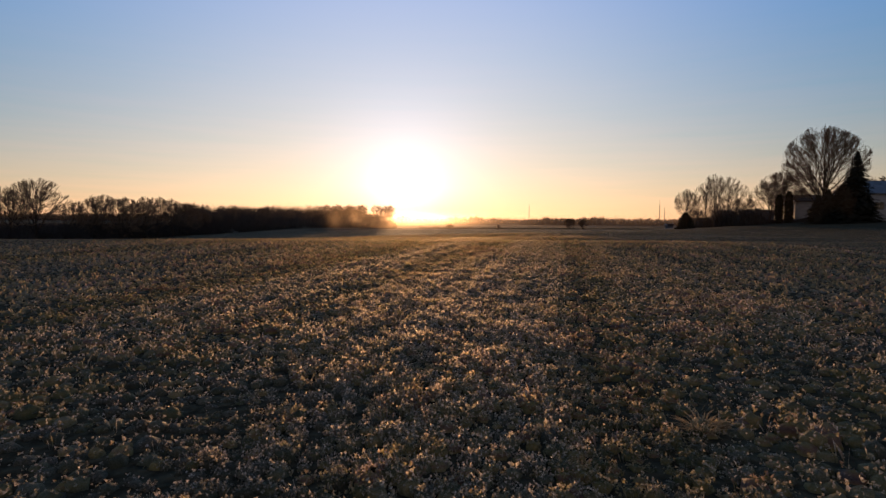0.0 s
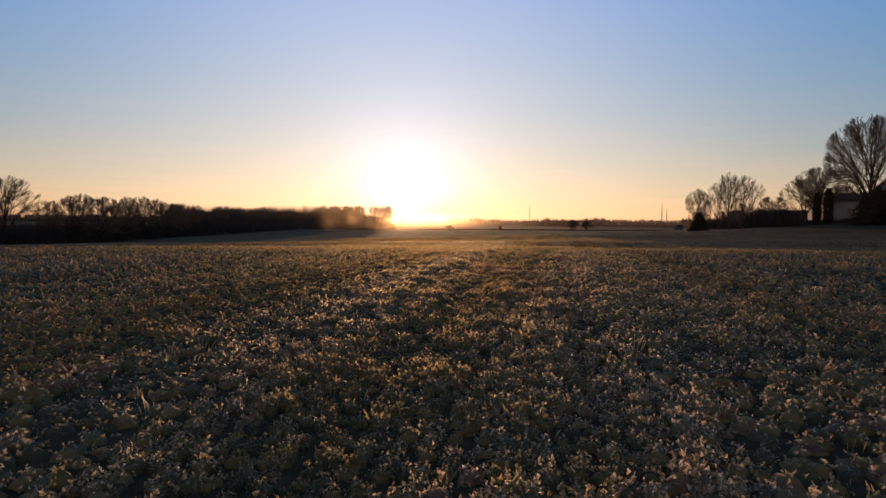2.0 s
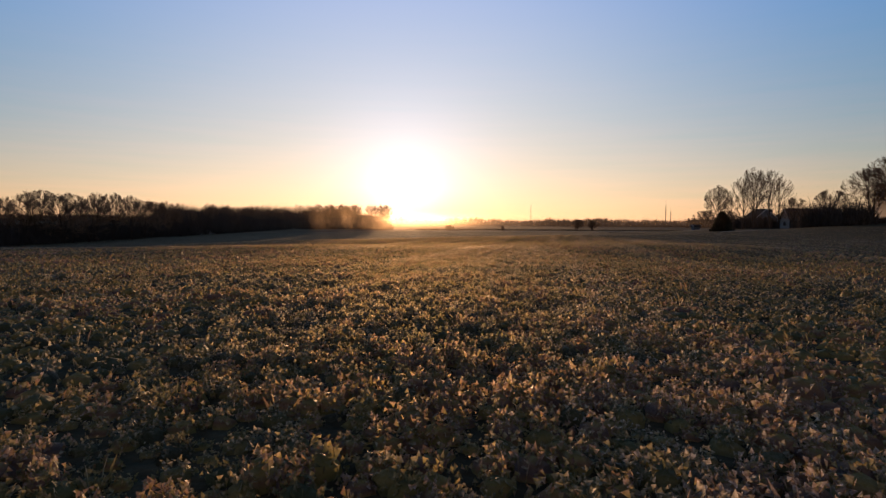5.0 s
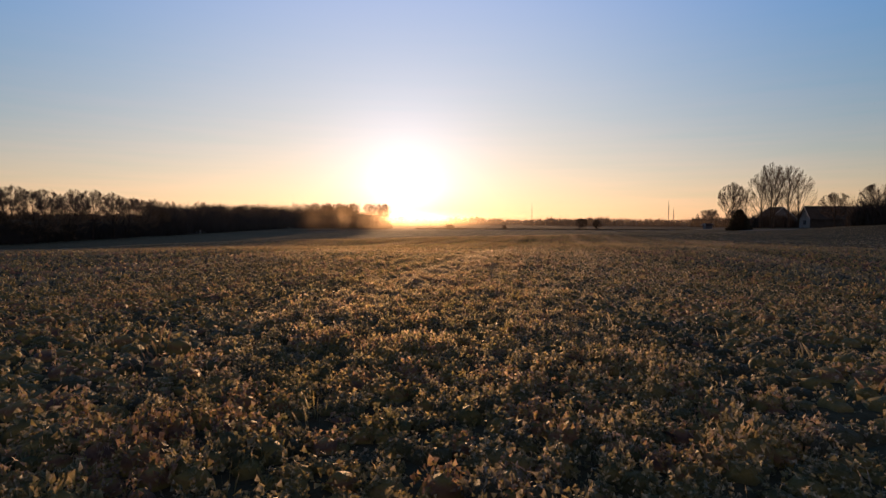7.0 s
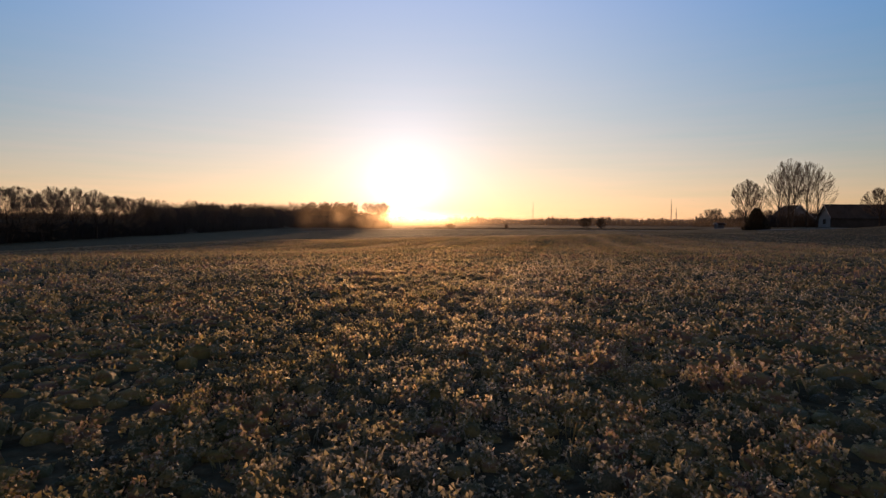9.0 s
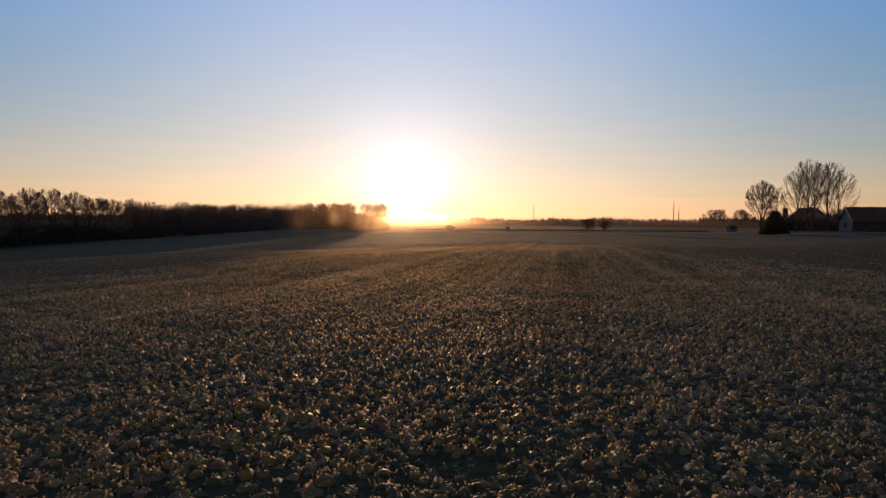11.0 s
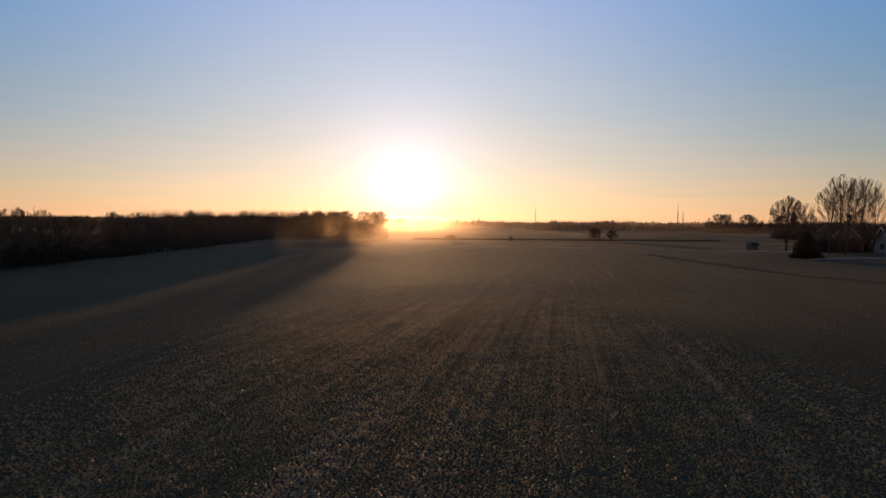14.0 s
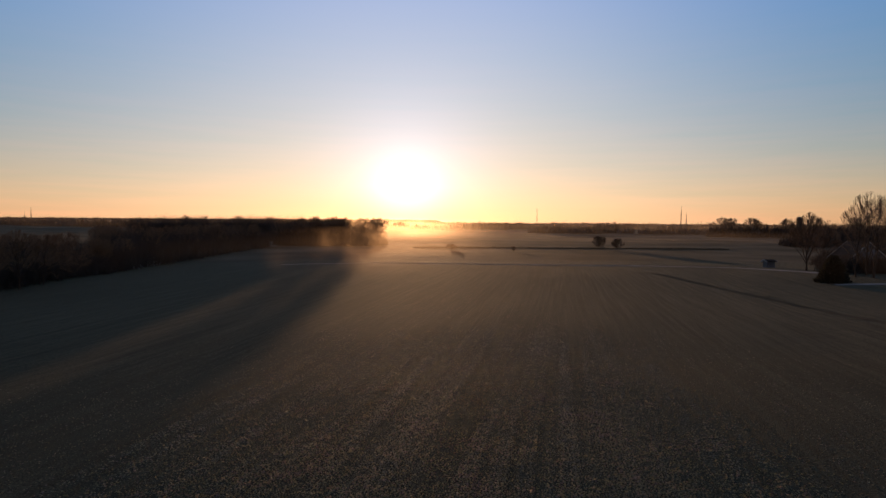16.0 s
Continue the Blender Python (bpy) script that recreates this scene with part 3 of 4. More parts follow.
for i, (x, y, top, k, wide) in enumerate(ROW):
    put_tree((ROUND + BRUSHY)[k], x, y, (top - float(ground_z(x, y))) / 14 * 1.02, i * 1.7, "field_edge_tree", "bare tree in the row along the field edge", "trees along the field edge", wide)
# the wood: its long side along the field, its far corner, and the deeper ranks behind
for i in range(96):
    f, depth = rnd.random(), rnd.random() ** 1.3
    if i < 52:
        y = 258 + 169 * f
        x = -111 - min(75, max(1, 0.57 * (y - 60) - 111)) * depth
    elif i < 80:
        x, y = -108 + 66 * f, 432 + 26 * depth + 10 * f
    else:
        x, y = -60 - 185 * f, 500 + 90 * depth
    put_tree(WOOD[i % 4], x, y, rnd.uniform(0.98, 1.1) + (-0.36 if y < 285 else -0.13 if y < 431 else 0.12 if y > 480 else 0.1), rnd.uniform(0, 6.28), "wood_tree", "slender bare tree of the dense brown wood", "trees of the wood")


def brush_mesh(name, spots, rng, mat, per, leaf):
    """Tangles of thin shoots: for each spot (x, y, radius, height) a spray of narrow upright blades."""
    out = []
    for x, y, r, h in spots:
        a, q = rng.uniform(0, 2 * math.pi, per), np.sqrt(rng.uniform(0, 1, per)) * r
        bx, by = x + q * np.cos(a), y + q * np.sin(a)
        z0 = ground_z(bx, by)
        top = h * np.sqrt(np.clip(1 - (q / r) ** 2, 0.08, 1)) * rng.uniform(0.55, 1.1, per)
        lo = z0 - 0.1 + top * rng.uniform(0, 0.55, per)
        hi = z0 + top
        lean = rng.normal(0, 0.22, (per, 2)) * top[:, None]
        w, turn = leaf * rng.uniform(0.5, 1.4, per), rng.uniform(0, math.pi, per)
        dx, dy = np.cos(turn) * w, np.sin(turn) * w
        out.append(np.stack([np.stack([bx - dx, by - dy, lo], -1), np.stack([bx + dx, by + dy, lo], -1),
                             np.stack([bx + lean[:, 0], by + lean[:, 1], hi], -1)], 1))
    v = np.concatenate(out).reshape(-1, 3)
    me = make_mesh(name, v, np.arange(len(v)).reshape(-1, 3).tolist(), mat)
    return me


brush_rng = np.random.default_rng(2)
edge = [(-110 - 12 * rnd.random(), 100 + 158 * i / 130, 2.5 + rnd.random() * 2, 5.6 + 2.2 * rnd.random()) for i in range(130)]
tagged(new("hedge_brush", brush_mesh("hedge_brush", edge, brush_rng, M_BRUSH, 420, 0.05)), "tangled leafless brush under the field edge trees", "brush", kind="stuff")
inner = []
for i in range(230):
    y = 256 + 182 * i / 230
    inner.append((-111 - min(70, max(1, 0.57 * (y - 60) - 111)) * rnd.random() ** 1.5, y, 4 + rnd.random() * 2, (10.5 + 2.5 * rnd.random()) * min(1, 0.6 + (y - 256) / 90)))
inner += [(-108 + 64 * i / 80, 434 + 26 * rnd.random() + 10 * i / 80, 4 + 2 * rnd.random(), (12 + 3 * rnd.random()) * (1 - 0.55 * max(0, (i / 80 - 0.6) / 0.4))) for i in range(80)]
inner += [(-60 - 185 * i / 150, 500 + 100 * rnd.random(), 6, (18 + 2.5 * rnd.random()) * min(1, 0.6 + 0.4 * i / 40)) for i in range(150)]
tagged(new("wood_underbrush", brush_mesh("wood_underbrush", inner, brush_rng, M_BRUSH, 420, 0.12)), "dense brown underbrush and saplings filling the wood", "brush", kind="stuff")
scrub = []
for i in range(320):
    y = 150 + 300 * rnd.random()
    scrub.append((-128 - 230 * rnd.random() - 0.25 * max(0, y - 260), y, 6, 3.0 + 2.0 * rnd.random()))
tagged(new("scrub", brush_mesh("scrub", scrub, brush_rng, M_BRUSH, 110, 0.16)), "low dark leafless scrub on the ground behind the tree row", "brush", kind="stuff")
frosted = [(-111 + rnd.uniform(-2.5, 2.5), 284 + rnd.uniform(-9, 9), 2.4, 2.2 + 1.6 * rnd.random()) for i in range(11)]
tagged(new("frosted_thicket", brush_mesh("frosted_thicket", frosted, brush_rng, M_FROST, 170, 0.035)), "pale frosted thicket at the edge of the wood", "thicket", kind="stuff")
yard = []
for i in range(40):
    x = 58 + 24 * i / 40 + rnd.uniform(-1, 1)
    yard.append((x, 112 + rnd.uniform(-3, 6), 1.6, (0.8 if 59.5 < x < 74 else 2.0) + (0.5 if 59.5 < x < 74 else 2.4) * rnd.random()))
yard += [(129 + 26 * i / 100, 266 + rnd.uniform(-4, 14), 2.8, (7.0 + 3.0 * rnd.random()) * min(1, 0.6 + i / 40)) for i in range(100)]
yard += [(102 + 26 * i / 60, 230 + rnd.uniform(-5, 6), 2.2, (3.4 + 2.4 * rnd.random()) * (1 if i < 32 else 0.5)) for i in range(60)]
yard += [(55 + 4.5 * i / 12, 110 + rnd.uniform(-2, 6), 1.4, 3.2 + 1.5 * rnd.random()) for i in range(12)]
tagged(new("yard_brush", brush_mesh("yard_brush", yard, brush_rng, M_BRUSH, 300, 0.06)), "leafless shrubs and saplings along the farmyard edge", "brush", kind="stuff")
wood = [(236 + 230 * i / 150, 470 + rnd.uniform(-14, 14), 5, (12 + 4.5 * rnd.random()) * min(1, 0.55 + i / 30)) for i in range(150)]
tagged(new("wood_underbrush", brush_mesh("wood_underbrush", wood, brush_rng, M_BRUSH, 200, 0.2)), "dark bare wood on the low ground behind the farm", "woods", kind="stuff")
far_spots = []
for i in range(460):
    x = -1700 + 3500 * i / 460 + rnd.uniform(-5, 5)
    far_spots.append((x, 1130 + 120 * math.sin(x * 0.004) + rnd.uniform(-40, 40), 12, 13.5 + 5 * noise.noise(Vector((x * 0.01, 0, 0))) + 3 * rnd.random()))
for i in range(120):
    x = 120 + 760 * i / 120
    far_spots.append((x, 880 - 0.12 * x + rnd.uniform(-25, 25), 9, 9 + 6 * noise.noise(Vector((x * 0.02, 5, 0))) + 4 * rnd.random()))
for i in range(70):
    x = 292 + 330 * i / 70 + rnd.uniform(-3, 3)
    far_spots.append((x, 712 - 0.25 * (x - 292) + rnd.uniform(-8, 8), 6, 11.5 + 5 * noise.noise(Vector((x * 0.03, 2, 0))) + 3 * rnd.random()))
for i in range(330):
    x = -2600 + 5400 * i / 330 + rnd.uniform(-10, 10)
    far_spots.append((x, 2700 + rnd.uniform(-80, 80), 26, 10 + 6 * noise.noise(Vector((x * 0.004, 9, 0))) + 6 * rnd.random()))
tagged(new("far_woods", brush_mesh("far_woods", far_spots, brush_rng, M_BRUSH, 90, 1.5)), "distant hazy line of bare woods along the horizon", "woods", kind="stuff")
for i, (x, y, s) in enumerate(((352, 815, 1.0), (366, 823, 0.95), (398, 826, 1.0), (410, 830, 0.8), (432, 805, 0.95), (470, 810, 1.0), (309, 704, 0.92), (333, 702, 0.9), (362, 690, 0.85), (420, 668, 0.95))):
    put_tree(BRUSHY[i % 3], x, y, s * 1.65, i * 1.1, "far_tree", "round bare tree standing out of the distant hedgerow", "far trees", 1.1)


def strip(name, label, pts, width, mat, lift, category):
    """A narrow ribbon laid over the ground along a line of points."""
    v, f = [], []
    dense = []
    for (xa, ya), (xb, yb) in zip(pts, pts[1:]):
        n = max(2, int(math.hypot(xb - xa, yb - ya) / 2.5))
        dense += [(xa + (xb - xa) * k / n, ya + (yb - ya) * k / n) for k in range(n)]
    dense.append(pts[-1])
    for i, (x, y) in enumerate(dense):
        xa, ya = dense[max(i - 1, 0)]
        xb, yb = dense[min(i + 1, len(dense) - 1)]
        d = Vector((xb - xa, yb - ya)).normalized()
        for k in (-1, -0.4, 0.4, 1):
            w = width / 2 * k * (1 + 0.25 * noise.noise(Vector((x * 0.2, y * 0.2, k))))
            px, py = x - d.y * w, y + d.x * w
            v.append((px, py, float(ground_z(px, py)) + (lift if abs(k) < 1 else -0.05)))
        if i:
            b = 4 * i - 4
            f += [(b + k, b + k + 1, b + k + 5, b + k + 4) for k in range(3)]
    return tagged(new(name, make_mesh(name, v, f, mat, True)), label, category, kind="structure")


strip("farm_track", "pale frosted farm track along the far field edge", [(-60, 284), (20, 277), (70, 272), (91, 260), (96, 242), (99, 226)], 3.0, M_TRACK, 0.06, "track")
strip("driveway", "pale frosted gravel driveway by the farm trees", [(86, 206), (100, 204), (125, 203), (170, 200)], 3.2, M_TRACK, 0.06, "driveway")
bank = [(-20 + 190 * i / 150, 424 + rnd.uniform(-1.0, 1.0), 1.6, 0.8 + 0.6 * rnd.random()) for i in range(150)]
tagged(new("ditch_grass", brush_mesh("ditch_grass", bank, brush_rng, M_BANK, 60, 0.12)), "dark rank grass along the meadow ditch", "grass", kind="stuff")
strip("verge_strip", "dark grassy strip along the field boundary", [(60, 128), (60, 190), (59, 245)], 3.0, M_BANK, 0.03, "verge")
verge = [(60 + rnd.gauss(0, 1.6), 130 + 115 * i / 90, 1.4, 0.1 + 0.14 * rnd.random()) for i in range(90)]
tagged(new("verge_grass", brush_mesh("verge_grass", verge, brush_rng, M_BANK, 40, 0.03)), "dark grass verge along the field boundary", "grass", kind="stuff")


# ---- mist ----
def mist_material():
    m = bpy.data.materials.new("ground_mist")
    m.use_nodes = True
    n, l = m.node_tree.nodes, m.node_tree.links
    n.remove(n["Principled BSDF"])
    clear = n.new("ShaderNodeBsdfTransparent")
    wet = n.new("ShaderNodeBsdfTranslucent"); wet.inputs["Color"].default_value = (0.96, 0.8, 0.67, 1)
    ahead = n.new("ShaderNodeBsdfRefraction"); ahead.inputs["Color"].default_value = (1.0, 0.78, 0.58, 1)
    ahead.inputs["IOR"].default_value, ahead.inputs["Roughness"].default_value = 1.3, 0.6
    drops = n.new("ShaderNodeMixShader"); drops.inputs[0].default_value = 0.25
    l.new(wet.outputs[0], drops.inputs[1]); l.new(ahead.outputs[0], drops.inputs[2])
    co = n.new("ShaderNodeTexCoord")
    mp = n.new("ShaderNodeMapping"); mp.inputs["Scale"].default_value = (0.012, 0.012, 0.12)
    l.new(co.outputs["Object"], mp.inputs["Vector"])
    nz = n.new("ShaderNodeTexNoise"); nz.inputs["Scale"].default_value = 1.0; nz.inputs["Detail"].default_value = 4
    l.new(mp.outputs[0], nz.inputs["Vector"])
    at = n.new("ShaderNodeAttribute"); at.attribute_name = "veil"
    r = n.new("ShaderNodeMapRange"); r.inputs["From Min"].default_value, r.inputs["From Max"].default_value = 0.3, 0.75
    r.inputs["To Min"].default_value = 0.25
    l.new(nz.outputs["Fac"], r.inputs["Value"])
    mul = n.new("ShaderNodeMath"); mul.operation = "MULTIPLY"
    l.new(r.outputs["Result"], mul.inputs[0]); l.new(at.outputs["Fac"], mul.inputs[1])
    ms = n.new("ShaderNodeMixShader")
    l.new(mul.outputs[0], ms.inputs[0]); l.new(clear.outputs[0], ms.inputs[1]); l.new(drops.outputs[0], ms.inputs[2])
    l.new(ms.outputs[0], n["Material Output"].inputs["Surface"])
    return m


M_MIST = mist_material()


def mist_bank(x0, x1, y, top, dense):
    """A thin sheet of ground mist that fades out upwards and towards its ends."""
    cols, rows = 40, 8
    v, f, w = [], [], []
    for i in range(cols + 1):
        a = i / cols
        x = x0 + (x1 - x0) * a
        yy = y + 5 * math.sin(a * 7 + y)
        z = float(ground_z(x, yy))
        h = top * (1.0 + 0.3 * noise.noise(Vector((x * 0.013, y, 0))))
        for k in range(rows + 1):
            b = k / rows
            v.append((x, yy + 2 * b, z - 0.3 + h * b))
            w.append(dense * (1 - b) ** 1.5 * min(1, 2.5 * b) * min(1, 2.5 * a, 2.5 * (1 - a)))
    for i in range(cols):
        f += [(i * (rows + 1) + k, (i + 1) * (rows + 1) + k, (i + 1) * (rows + 1) + k + 1, i * (rows + 1) + k + 1) for k in range(rows)]
    me = make_mesh("mist", v, f, M_MIST, True)
    me.attributes.new("veil", "FLOAT", "POINT").data.foreach_set("value", w)
    return tagged(new("mist", me), "thin drifting layer of low morning mist over the meadow", "mist", "mist layers", "stuff")


for x0, x1, y, top, dense in ((30, 130, 86, 14, 0.012), (62, 160, 200, 16, 0.012), (-112, 60, 225, 13, 0.08), (-110, 60, 322, 12, 0.09), (-118, 30, 427, 15, 0.07),
                              (-300, 420, 520, 14, 0.16), (-260, 170, 640, 16, 0.2), (-800, 900, 780, 20, 0.16), (-1700, 1800, 1020, 26, 0.22)):
    mist_bank(x0, x1, y, top, dense)


# ---- evergreens ----
def spruce(seed, height, radius, mat):
    rnd = random.Random(seed)
    trunk, boughs = ([], []), ([], [])
    tube(trunk[0], trunk[1], [Vector((0, 0, -0.3)), Vector((0, 0, height * 0.5)), Vector((0, 0, height * 0.98))], [radius * 0.07, radius * 0.045, 0.01], 6)
    tiers = int(height * 4.2)
    for t in range(tiers):
        f = (t + rnd.random()) / tiers
        z = height * (0.03 + 0.95 * f)
        reach = radius * (1 - f) ** 0.85 * rnd.uniform(0.8, 1.15) + 0.08
        for k in range(11):
            a = 2 * math.pi * (k + rnd.random()) / 11
            r = reach * rnd.uniform(0.7, 1.1)
            c, s = math.cos(a), math.sin(a)
            droop = r * rnd.uniform(0.15, 0.4)
            for j in range(6):
                g = 0.25 + 0.75 * j / 5
                w = r * 0.2 * (1.15 - g) + 0.07
                p = Vector((c * r * g, s * r * g, z - droop * g * g + rnd.uniform(-0.1, 0.1)))
                for side in (-1, 1):
                    q = p + Vector((-s * side * w * 1.4 + c * w, c * side * w * 1.4 + s * w, rnd.uniform(-0.25, 0.05) * (0.4 + w)))
                    b = len(boughs[0])
                    boughs[0].extend((p + Vector((-c * w, -s * w, 0.07)), p + Vector((c * w, s * w, -0.08)), q))
                    boughs[1].append((b, b + 1, b + 2))
    return make_mesh("trunk", trunk[0], trunk[1], M_BARK, True), make_mesh("foliage", boughs[0], boughs[1], mat)


def flaky_bush(seed, height, radius, column, mat, count=900, cone=False):
    """A dense evergreen: small sprays over an uneven dome or, with column, a tapering pillar."""
    rnd = random.Random(seed)
    v, f = [], []
    for i in range(count):
        u, a = rnd.random(), rnd.uniform(0, 2 * math.pi)
        if column:
            r = radius * (math.sin(math.pi * min(1, 0.18 + 0.82 * u)) ** 0.6) * rnd.uniform(0.75, 1.08)
        elif cone:
            u = u ** 1.4
            r = (radius * (1 - u) ** 0.55 + 0.05) * rnd.uniform(0.7, 1.1)
        else:
            r = radius * math.sqrt(max(0.02, 1 - u ** 1.8)) * rnd.uniform(0.7, 1.1)
        r *= 1 + 0.34 * noise.noise(Vector((math.cos(a) * 1.5, math.sin(a) * 1.5, u * 4 + seed)))
        p = Vector((math.cos(a) * r, math.sin(a) * r, height * u))
        d = Vector((math.cos(a), math.sin(a), rnd.uniform(0.3, 1.5))).normalized() * rnd.uniform(0.25, 0.5) * (0.5 + 0.12 * height)
        s = d.orthogonal().normalized()
        s.rotate(Matrix.Rotation(rnd.uniform(0, 6.28), 3, d.normalized()))
        s *= d.length * 0.45
        b = len(v)
        v += [p - d * 0.5 - s * 0.5, p - d * 0.4 + s * 0.5, p + s * 0.8, p + d, p - s * 0.8]
        f += [(b, b + 1, b + 2, b + 3, b + 4)]
    stem = ([], [])
    tube(stem[0], stem[1], [Vector((0, 0, -0.3)), Vector((0, 0, height * 0.4)), Vector((0, 0, height * 0.9))], [radius * 0.1, radius * 0.07, 0.01], 6)
    return make_mesh("trunk", stem[0], stem[1], M_BARK, True), make_mesh("foliage", v, f, mat)


def put_evergreen(meshes, x, y, scale, turn, name, label, category, group="", wide=1.0):
    t = new(name)
    t.matrix_basis = Matrix.LocRotScale((x, y, float(ground_z(x, y)) - 0.05), Euler((0, 0, turn)), (scale * wide, scale * wide, scale))
    part("trunk", meshes[0], t)
    part(meshes[1].name.split(".")[0], meshes[1], t)
    return tagged(t, label, category, group)


SPRUCE = [spruce(5, 11, 3.4, M_NEEDLE), spruce(6, 7, 3.2, M_NEEDLE)]
for x, y, s, k in ((68, 95, 1.08, 0), (64.2, 96, 0.85, 1), (65.8, 93.8, 0.85, 1), (69.3, 95.5, 0.88, 1), (63.4, 97.5, 0.72, 1), (66.8, 96.5, 0.95, 1), (69, 93.5, 0.7, 1)):
    put_evergreen(SPRUCE[k], x, y, s, x, "spruce_tree", "dark dense spruce in the screen before the house", "tree", "spruces by the house", 1.17)
CEDAR = flaky_bush(8, 5.8, 0.5, True, M_NEEDLE, 900)
for x, y, s in ((64.2, 107, 1.0), (62.7, 107.6, 0.9)):
    put_evergreen(CEDAR, x, y, s, x, "arborvitae", "slim columnar dark arborvitae at the yard corner", "tree", "arborvitae pair")
put_evergreen(flaky_bush(7, 6.0, 2.8, False, M_NEEDLE, 3200, True), 88.3, 210, 1.0, 0, "juniper_bush", "large dark cone-shaped juniper at the field corner", "bush")


# ---- buildings ----
def gable_house(name, label, x, y, turn, length, width, eave, ridge, wall_mat, roof_mat, windows, end_mat=None):
    """A gabled building: its ridge runs along its own x. windows: (side, along, sill, wide, high)."""
    h = new(name)
    h.matrix_basis = pose(x, y, float(ground_z(x, y)) - 0.15, 0, 0, turn)
    hl, hw, t = length / 2, width / 2, 0.25
    v, f = [], []
    for y0 in (-hw, hw - t):
        v, f = [], []
        box(v, f, -hl, hl, y0, y0 + t, 0, eave)
        part("wall", make_mesh("wall", v, f, wall_mat), h)
    for sx in (-1, 1):
        v, f = [], []
        b = 0
        for xx in (sx * hl, sx * (hl - t)):
            v += [(xx, -hw + t, 0), (xx, hw - t, 0), (xx, hw - t, eave), (xx, 0, ridge), (xx, -hw + t, eave)]
        f += [(b, b + 1, b + 2, b + 3, b + 4), (b + 9, b + 8, b + 7, b + 6, b + 5)]
        f += [(b + i, b + 5 + i, b + 5 + (i + 1) % 5, b + (i + 1) % 5) for i in range(5)]
        part("gable_wall", make_mesh("gable_wall", v, f, end_mat or wall_mat), h)
    over = 0.45
    for side in (-1, 1):
        v, f = [], []
        rise = (ridge - eave) / hw
        for zz in (0.02, 0.2):
            for xx in (-hl - over, hl + over):
                v += [(xx, side * (hw + over), eave - rise * over + zz), (xx, 0, ridge + zz)]
        f += [(0, 1, 3, 2), (4, 6, 7, 5), (0, 2, 6, 4), (1, 5, 7, 3), (0, 4, 5, 1), (2, 3, 7, 6)]
        part("roof", make_mesh("roof", v, f, roof_mat), h)
        for xx in (-hl - over, hl + over):
            v, f = [], []
            b = 0
            for dx in (-0.06, 0.06):
                v += [(xx + dx, side * (hw + over), eave - rise * over - 0.12), (xx + dx, 0, ridge - 0.12), (xx + dx, 0, ridge + 0.23), (xx + dx, side * (hw + over), eave - rise * over + 0.23)]
            f += [(b, b + 1, b + 2, b + 3), (b + 7, b + 6, b + 5, b + 4)] + [(b + i, b + 4 + i, b + 4 + (i + 1) % 4, b + (i + 1) % 4) for i in range(4)]
            part("rake_board", make_mesh("rake_board", v, f, M_WALL), h, "pale frosted rake board")
    for side, along, sill, wide, high in windows:
        fv, ff, pv, pf = [], [], [], []
        for a0, a1, z0, z1 in ((-wide / 2 - 0.1, wide / 2 + 0.1, -0.1, 0), (-wide / 2 - 0.1, wide / 2 + 0.1, high, high + 0.1), (-wide / 2 - 0.1, -wide / 2, 0, high), (wide / 2, wide / 2 + 0.1, 0, high), (-0.03, 0.03, 0, high)):
            box(fv, ff, along + a0, along + a1, -0.06, 0.04, sill + z0, sill + z1)
        box(pv, pf, along - wide / 2, along + wide / 2, -0.01, 0.01, sill, sill + high)
        if side in ("front", "back"):
            place = Matrix.Translation((0, -hw if side == "front" else hw, 0))
        else:
            place = Matrix.Translation((-hl if side == "left" else hl, 0, 0)) @ Matrix.Rotation(radians(90), 4, "Z")
        w = part("window", make_mesh("window", fv, ff, M_WALL), h)
        w.matrix_basis = place
        part("pane", make_mesh("pane", pv, pf, M_PANE), w)
    return tagged(h, label, "house")


M_PANE = bpy.data.materials.new("window_glass")
M_PANE.use_nodes = True
M_PANE.node_tree.nodes["Principled BSDF"].inputs["Base Color"].default_value = (0.02, 0.025, 0.03, 1)
M_PANE.node_tree.nodes["Principled BSDF"].inputs["Roughness"].default_value = 0.05

gable_house("farmhouse", "pale sided house with a frosted blue-grey roof behind spruces", 91, 115, -4, 20, 10, 6.3, 8.8, M_WALL, M_ROOF,
            [("front", -7.0, 3.1, 1.8, 1.4), ("front", 0, 3.1, 1.8, 1.4), ("left", 0, 1.6, 1.2, 1.3)])
gable_house("garage_wing", "low pale garage wing of the house with a dark roof", 75, 116, -4, 12, 8, 4.4, 5.6, M_WALL, M_DARK, [("front", -3, 1.6, 1.2, 1.2)])
gable_house("barn", "dark roofed barn with a pale gable end by the cottonwoods", 122.5, 219, 0, 18, 5.8, 3.4, 7.0, M_DARK, M_DARK, [("left", 0, 1.3, 1.2, 1.4)], M_WALL)
gable_house("outbuilding", "weathered grey outbuilding with frosted rake boards among bare trees", 121.4, 248.5, 90, 8.5, 11.2, 3.5, 8.3, M_ROOF, M_DARK, [])
gable_house("field_shed", "small weathered shed with a dark roof at the field corner", 101.3, 259, 10, 2.7, 2.0, 2.1, 2.5, M_ROOF, M_DARK, [])


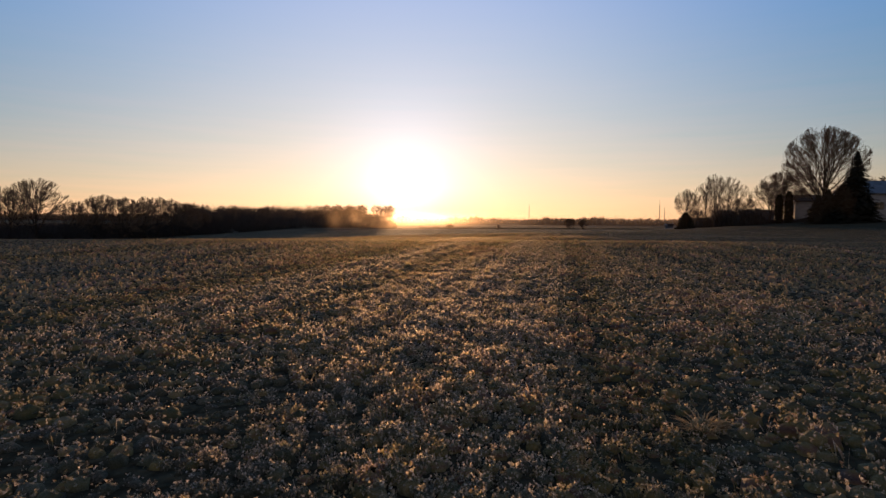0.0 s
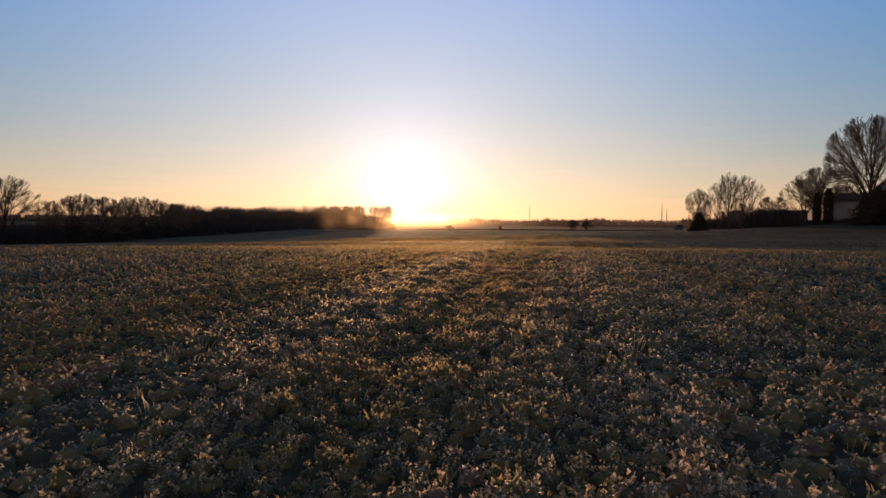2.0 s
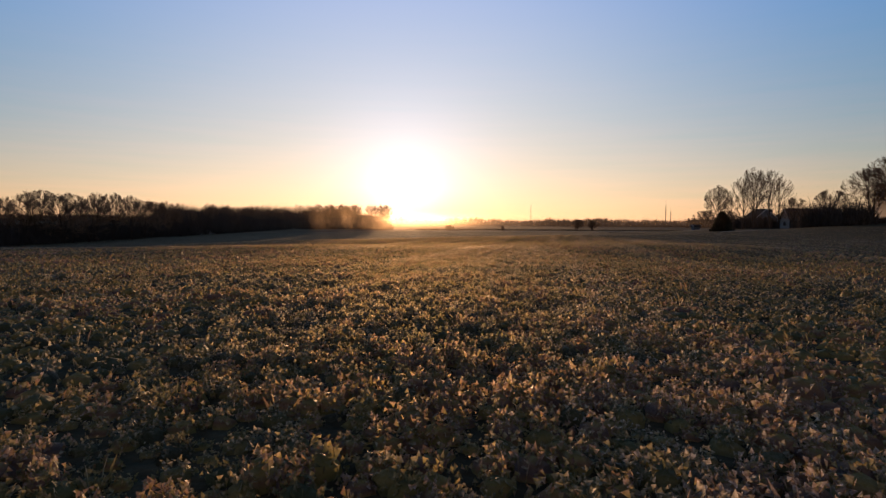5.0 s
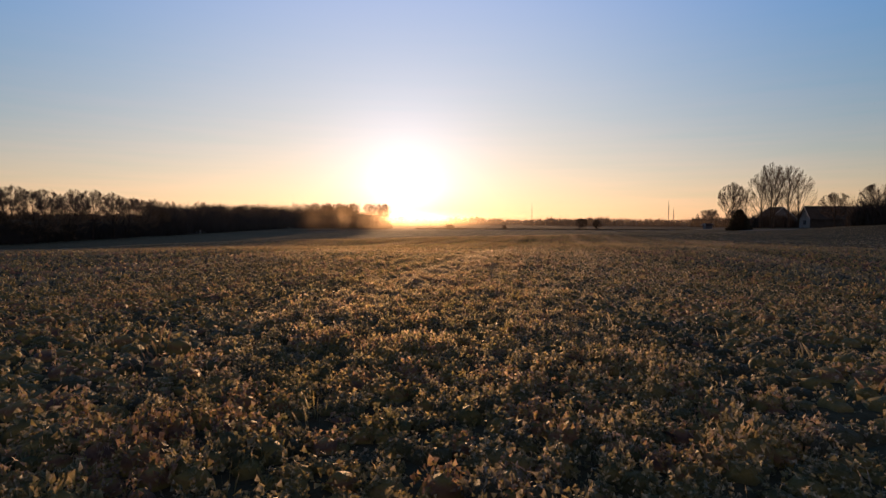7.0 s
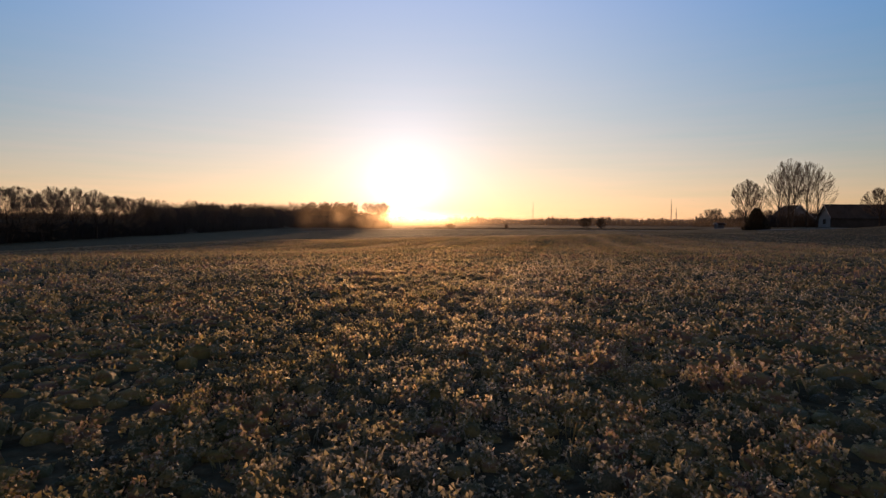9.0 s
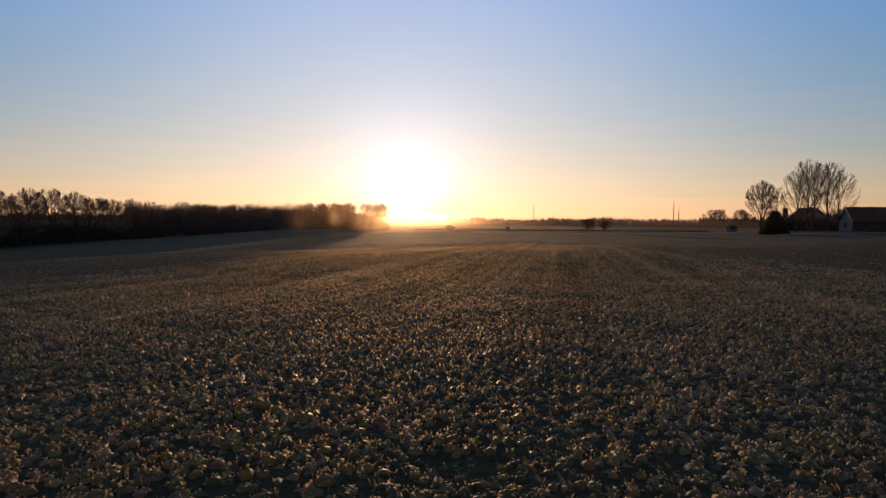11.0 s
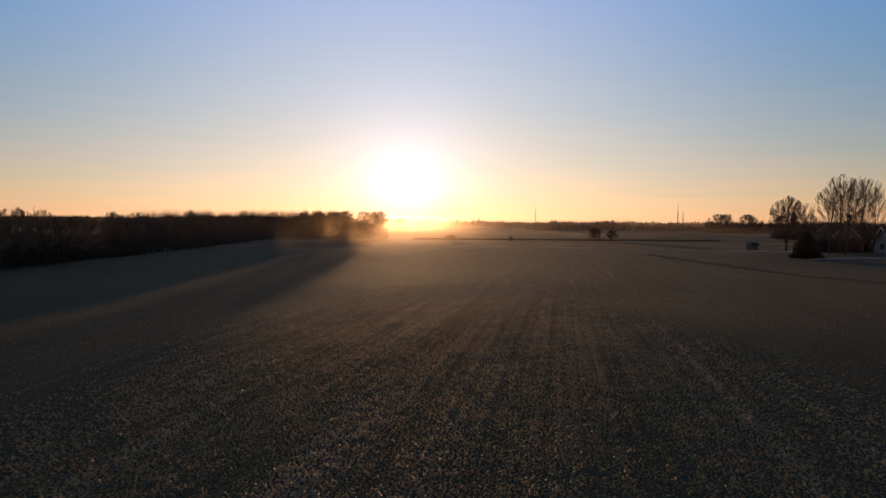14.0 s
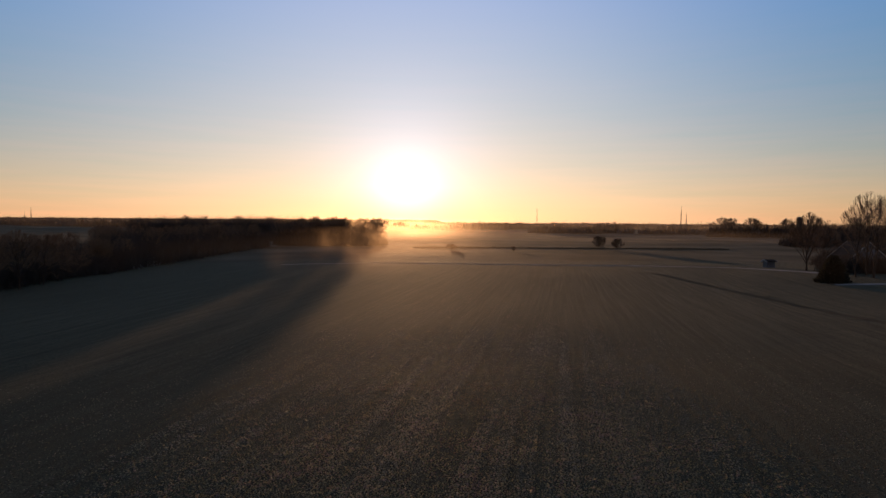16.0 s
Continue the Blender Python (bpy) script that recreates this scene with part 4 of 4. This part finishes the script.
def silo(x, y, radius, height):
    s = tagged(new("silo"), "tall dark concrete silo with a domed cap far off", "silo")
    s.matrix_basis = pose(x, y, float(ground_z(x, y)))
    v, f = [], []
    rings = [(radius * (1 + 0.012 * (i % 2)), height * i / 24) for i in range(25)]
    cap = [(radius * math.cos(a) * 1.03, height + radius * 0.7 * math.sin(a)) for a in [math.pi / 2 * k / 6 for k in range(6)]] + [(0.02, height + radius * 0.7)]
    for name, prof, mat in (("shaft", rings, M_DARK), ("dome", cap, M_STEEL)):
        v, f = [], []
        for r, z in prof:
            v += [(r * math.cos(2 * math.pi * k / 20), r * math.sin(2 * math.pi * k / 20), z) for k in range(20)]
        for i in range(len(prof) - 1):
            f += [(i * 20 + k, i * 20 + (k + 1) % 20, i * 20 + 20 + (k + 1) % 20, i * 20 + 20 + k) for k in range(20)]
        part(name, make_mesh(name, v, f, mat), s)


silo(376, 690, 2.6, 21)


def mast(x, y, height, label):
    m = tagged(new("radio_mast"), label, "mast", "far masts")
    m.matrix_basis = pose(x, y, float(ground_z(x, y)))
    v, f = [], []
    for a in (0, 2.094, 4.189):
        tube(v, f, [Vector((0.7 * math.cos(a), 0.7 * math.sin(a), 0)), Vector((0.5 * math.cos(a), 0.5 * math.sin(a), height * 0.6)), Vector((0.3 * math.cos(a), 0.3 * math.sin(a), height))], [0.22, 0.2, 0.15], 4)
    part("lattice_leg", make_mesh("lattice_leg", v, f, M_STEEL), m)
    v, f = [], []
    n = int(height / 1.5)
    for i in range(n):
        for a in (0, 2.094, 4.189):
            z, r = height * i / n, 0.7 - 0.4 * i / n
            tube(v, f, [Vector((r * math.cos(a), r * math.sin(a), z)), Vector((r * math.cos(a + 2.094), r * math.sin(a + 2.094), z + height / n))], [0.07, 0.07], 3)
    part("brace", make_mesh("brace", v, f, M_STEEL), m)


mast(153, 1055, 39, "tall slim lattice radio mast on the horizon")
mast(346, 925, 41, "tall slim lattice radio mast on the horizon")
mast(355, 928, 30, "shorter slim mast beside the tall one")
mast(-738, 1080, 33, "slim mast beyond the wood")
mast(-750, 1080, 25, "shorter slim mast beyond the wood")
for i, (x, y, s, wide, label) in enumerate(((91.5, 421, 0.58, 1.1, "round leafless bush standing alone in the misty meadow"), (98, 407, 0.5, 1.1, "round leafless bush standing alone in the misty meadow"),
                                         (35.5, 386, 0.22, 1.0, "small leafless bush on the ditch bank"), (2, 400, 0.24, 2.2, "low broad leafless bush in the meadow mist"))):
    put_tree(BUSHY[i % 2], x, y, s, i * 1.9, "meadow_bush", label, "meadow bushes", wide)["category"] = "bush"


# ---- dry grass ----
def grass_tuft(x, y, radius, height, blades, seed):
    """A tussock of dry arching blades."""
    rnd = random.Random(seed)
    v, f = [], []
    for i in range(blades):
        a, q = rnd.uniform(0, 6.28), radius * 0.35 * math.sqrt(rnd.random())
        foot = Vector((q * math.cos(a), q * math.sin(a), -0.02))
        out = Vector((math.cos(a), math.sin(a), 0)) * radius * rnd.uniform(0.3, 1.0)
        h = height * rnd.uniform(0.5, 1.0)
        side = Vector((-math.sin(a), math.cos(a), rnd.uniform(-0.5, 0.5))) * 0.004
        b = len(v)
        for s in (0, 0.5, 0.8):
            p = foot + out * s * s + Vector((0, 0, h * (1.7 * s - 0.85 * s * s)))
            v += [p - side * (1 - 0.6 * s), p + side * (1 - 0.6 * s)]
        v.append(foot + out * 1.05 + Vector((0, 0, h * 0.8)))
        f += [(b, b + 1, b + 3, b + 2), (b + 2, b + 3, b + 5, b + 4), (b + 4, b + 5, b + 6)]
    t = new("grass_tuft", make_mesh("grass_tuft", v, f, M_STRAW))
    t.location = (x, y, float(ground_z(x, y)))
    return tagged(t, "tussock of dry straw-coloured grass among the frosted crop", "grass", "dry grass tussocks")


for i, (x, y, r, h, n) in enumerate(((1.5, 3.25, 0.2, 0.13, 130), (1.38, 45.3, 0.16, 0.12, 90), (-1.35, 4.9, 0.12, 0.12, 40), (-0.3, 3.9, 0.12, 0.1, 40), (-1.2, 19.5, 0.15, 0.12, 60))):
    grass_tuft(x, y, r, h, n, 40 + i)
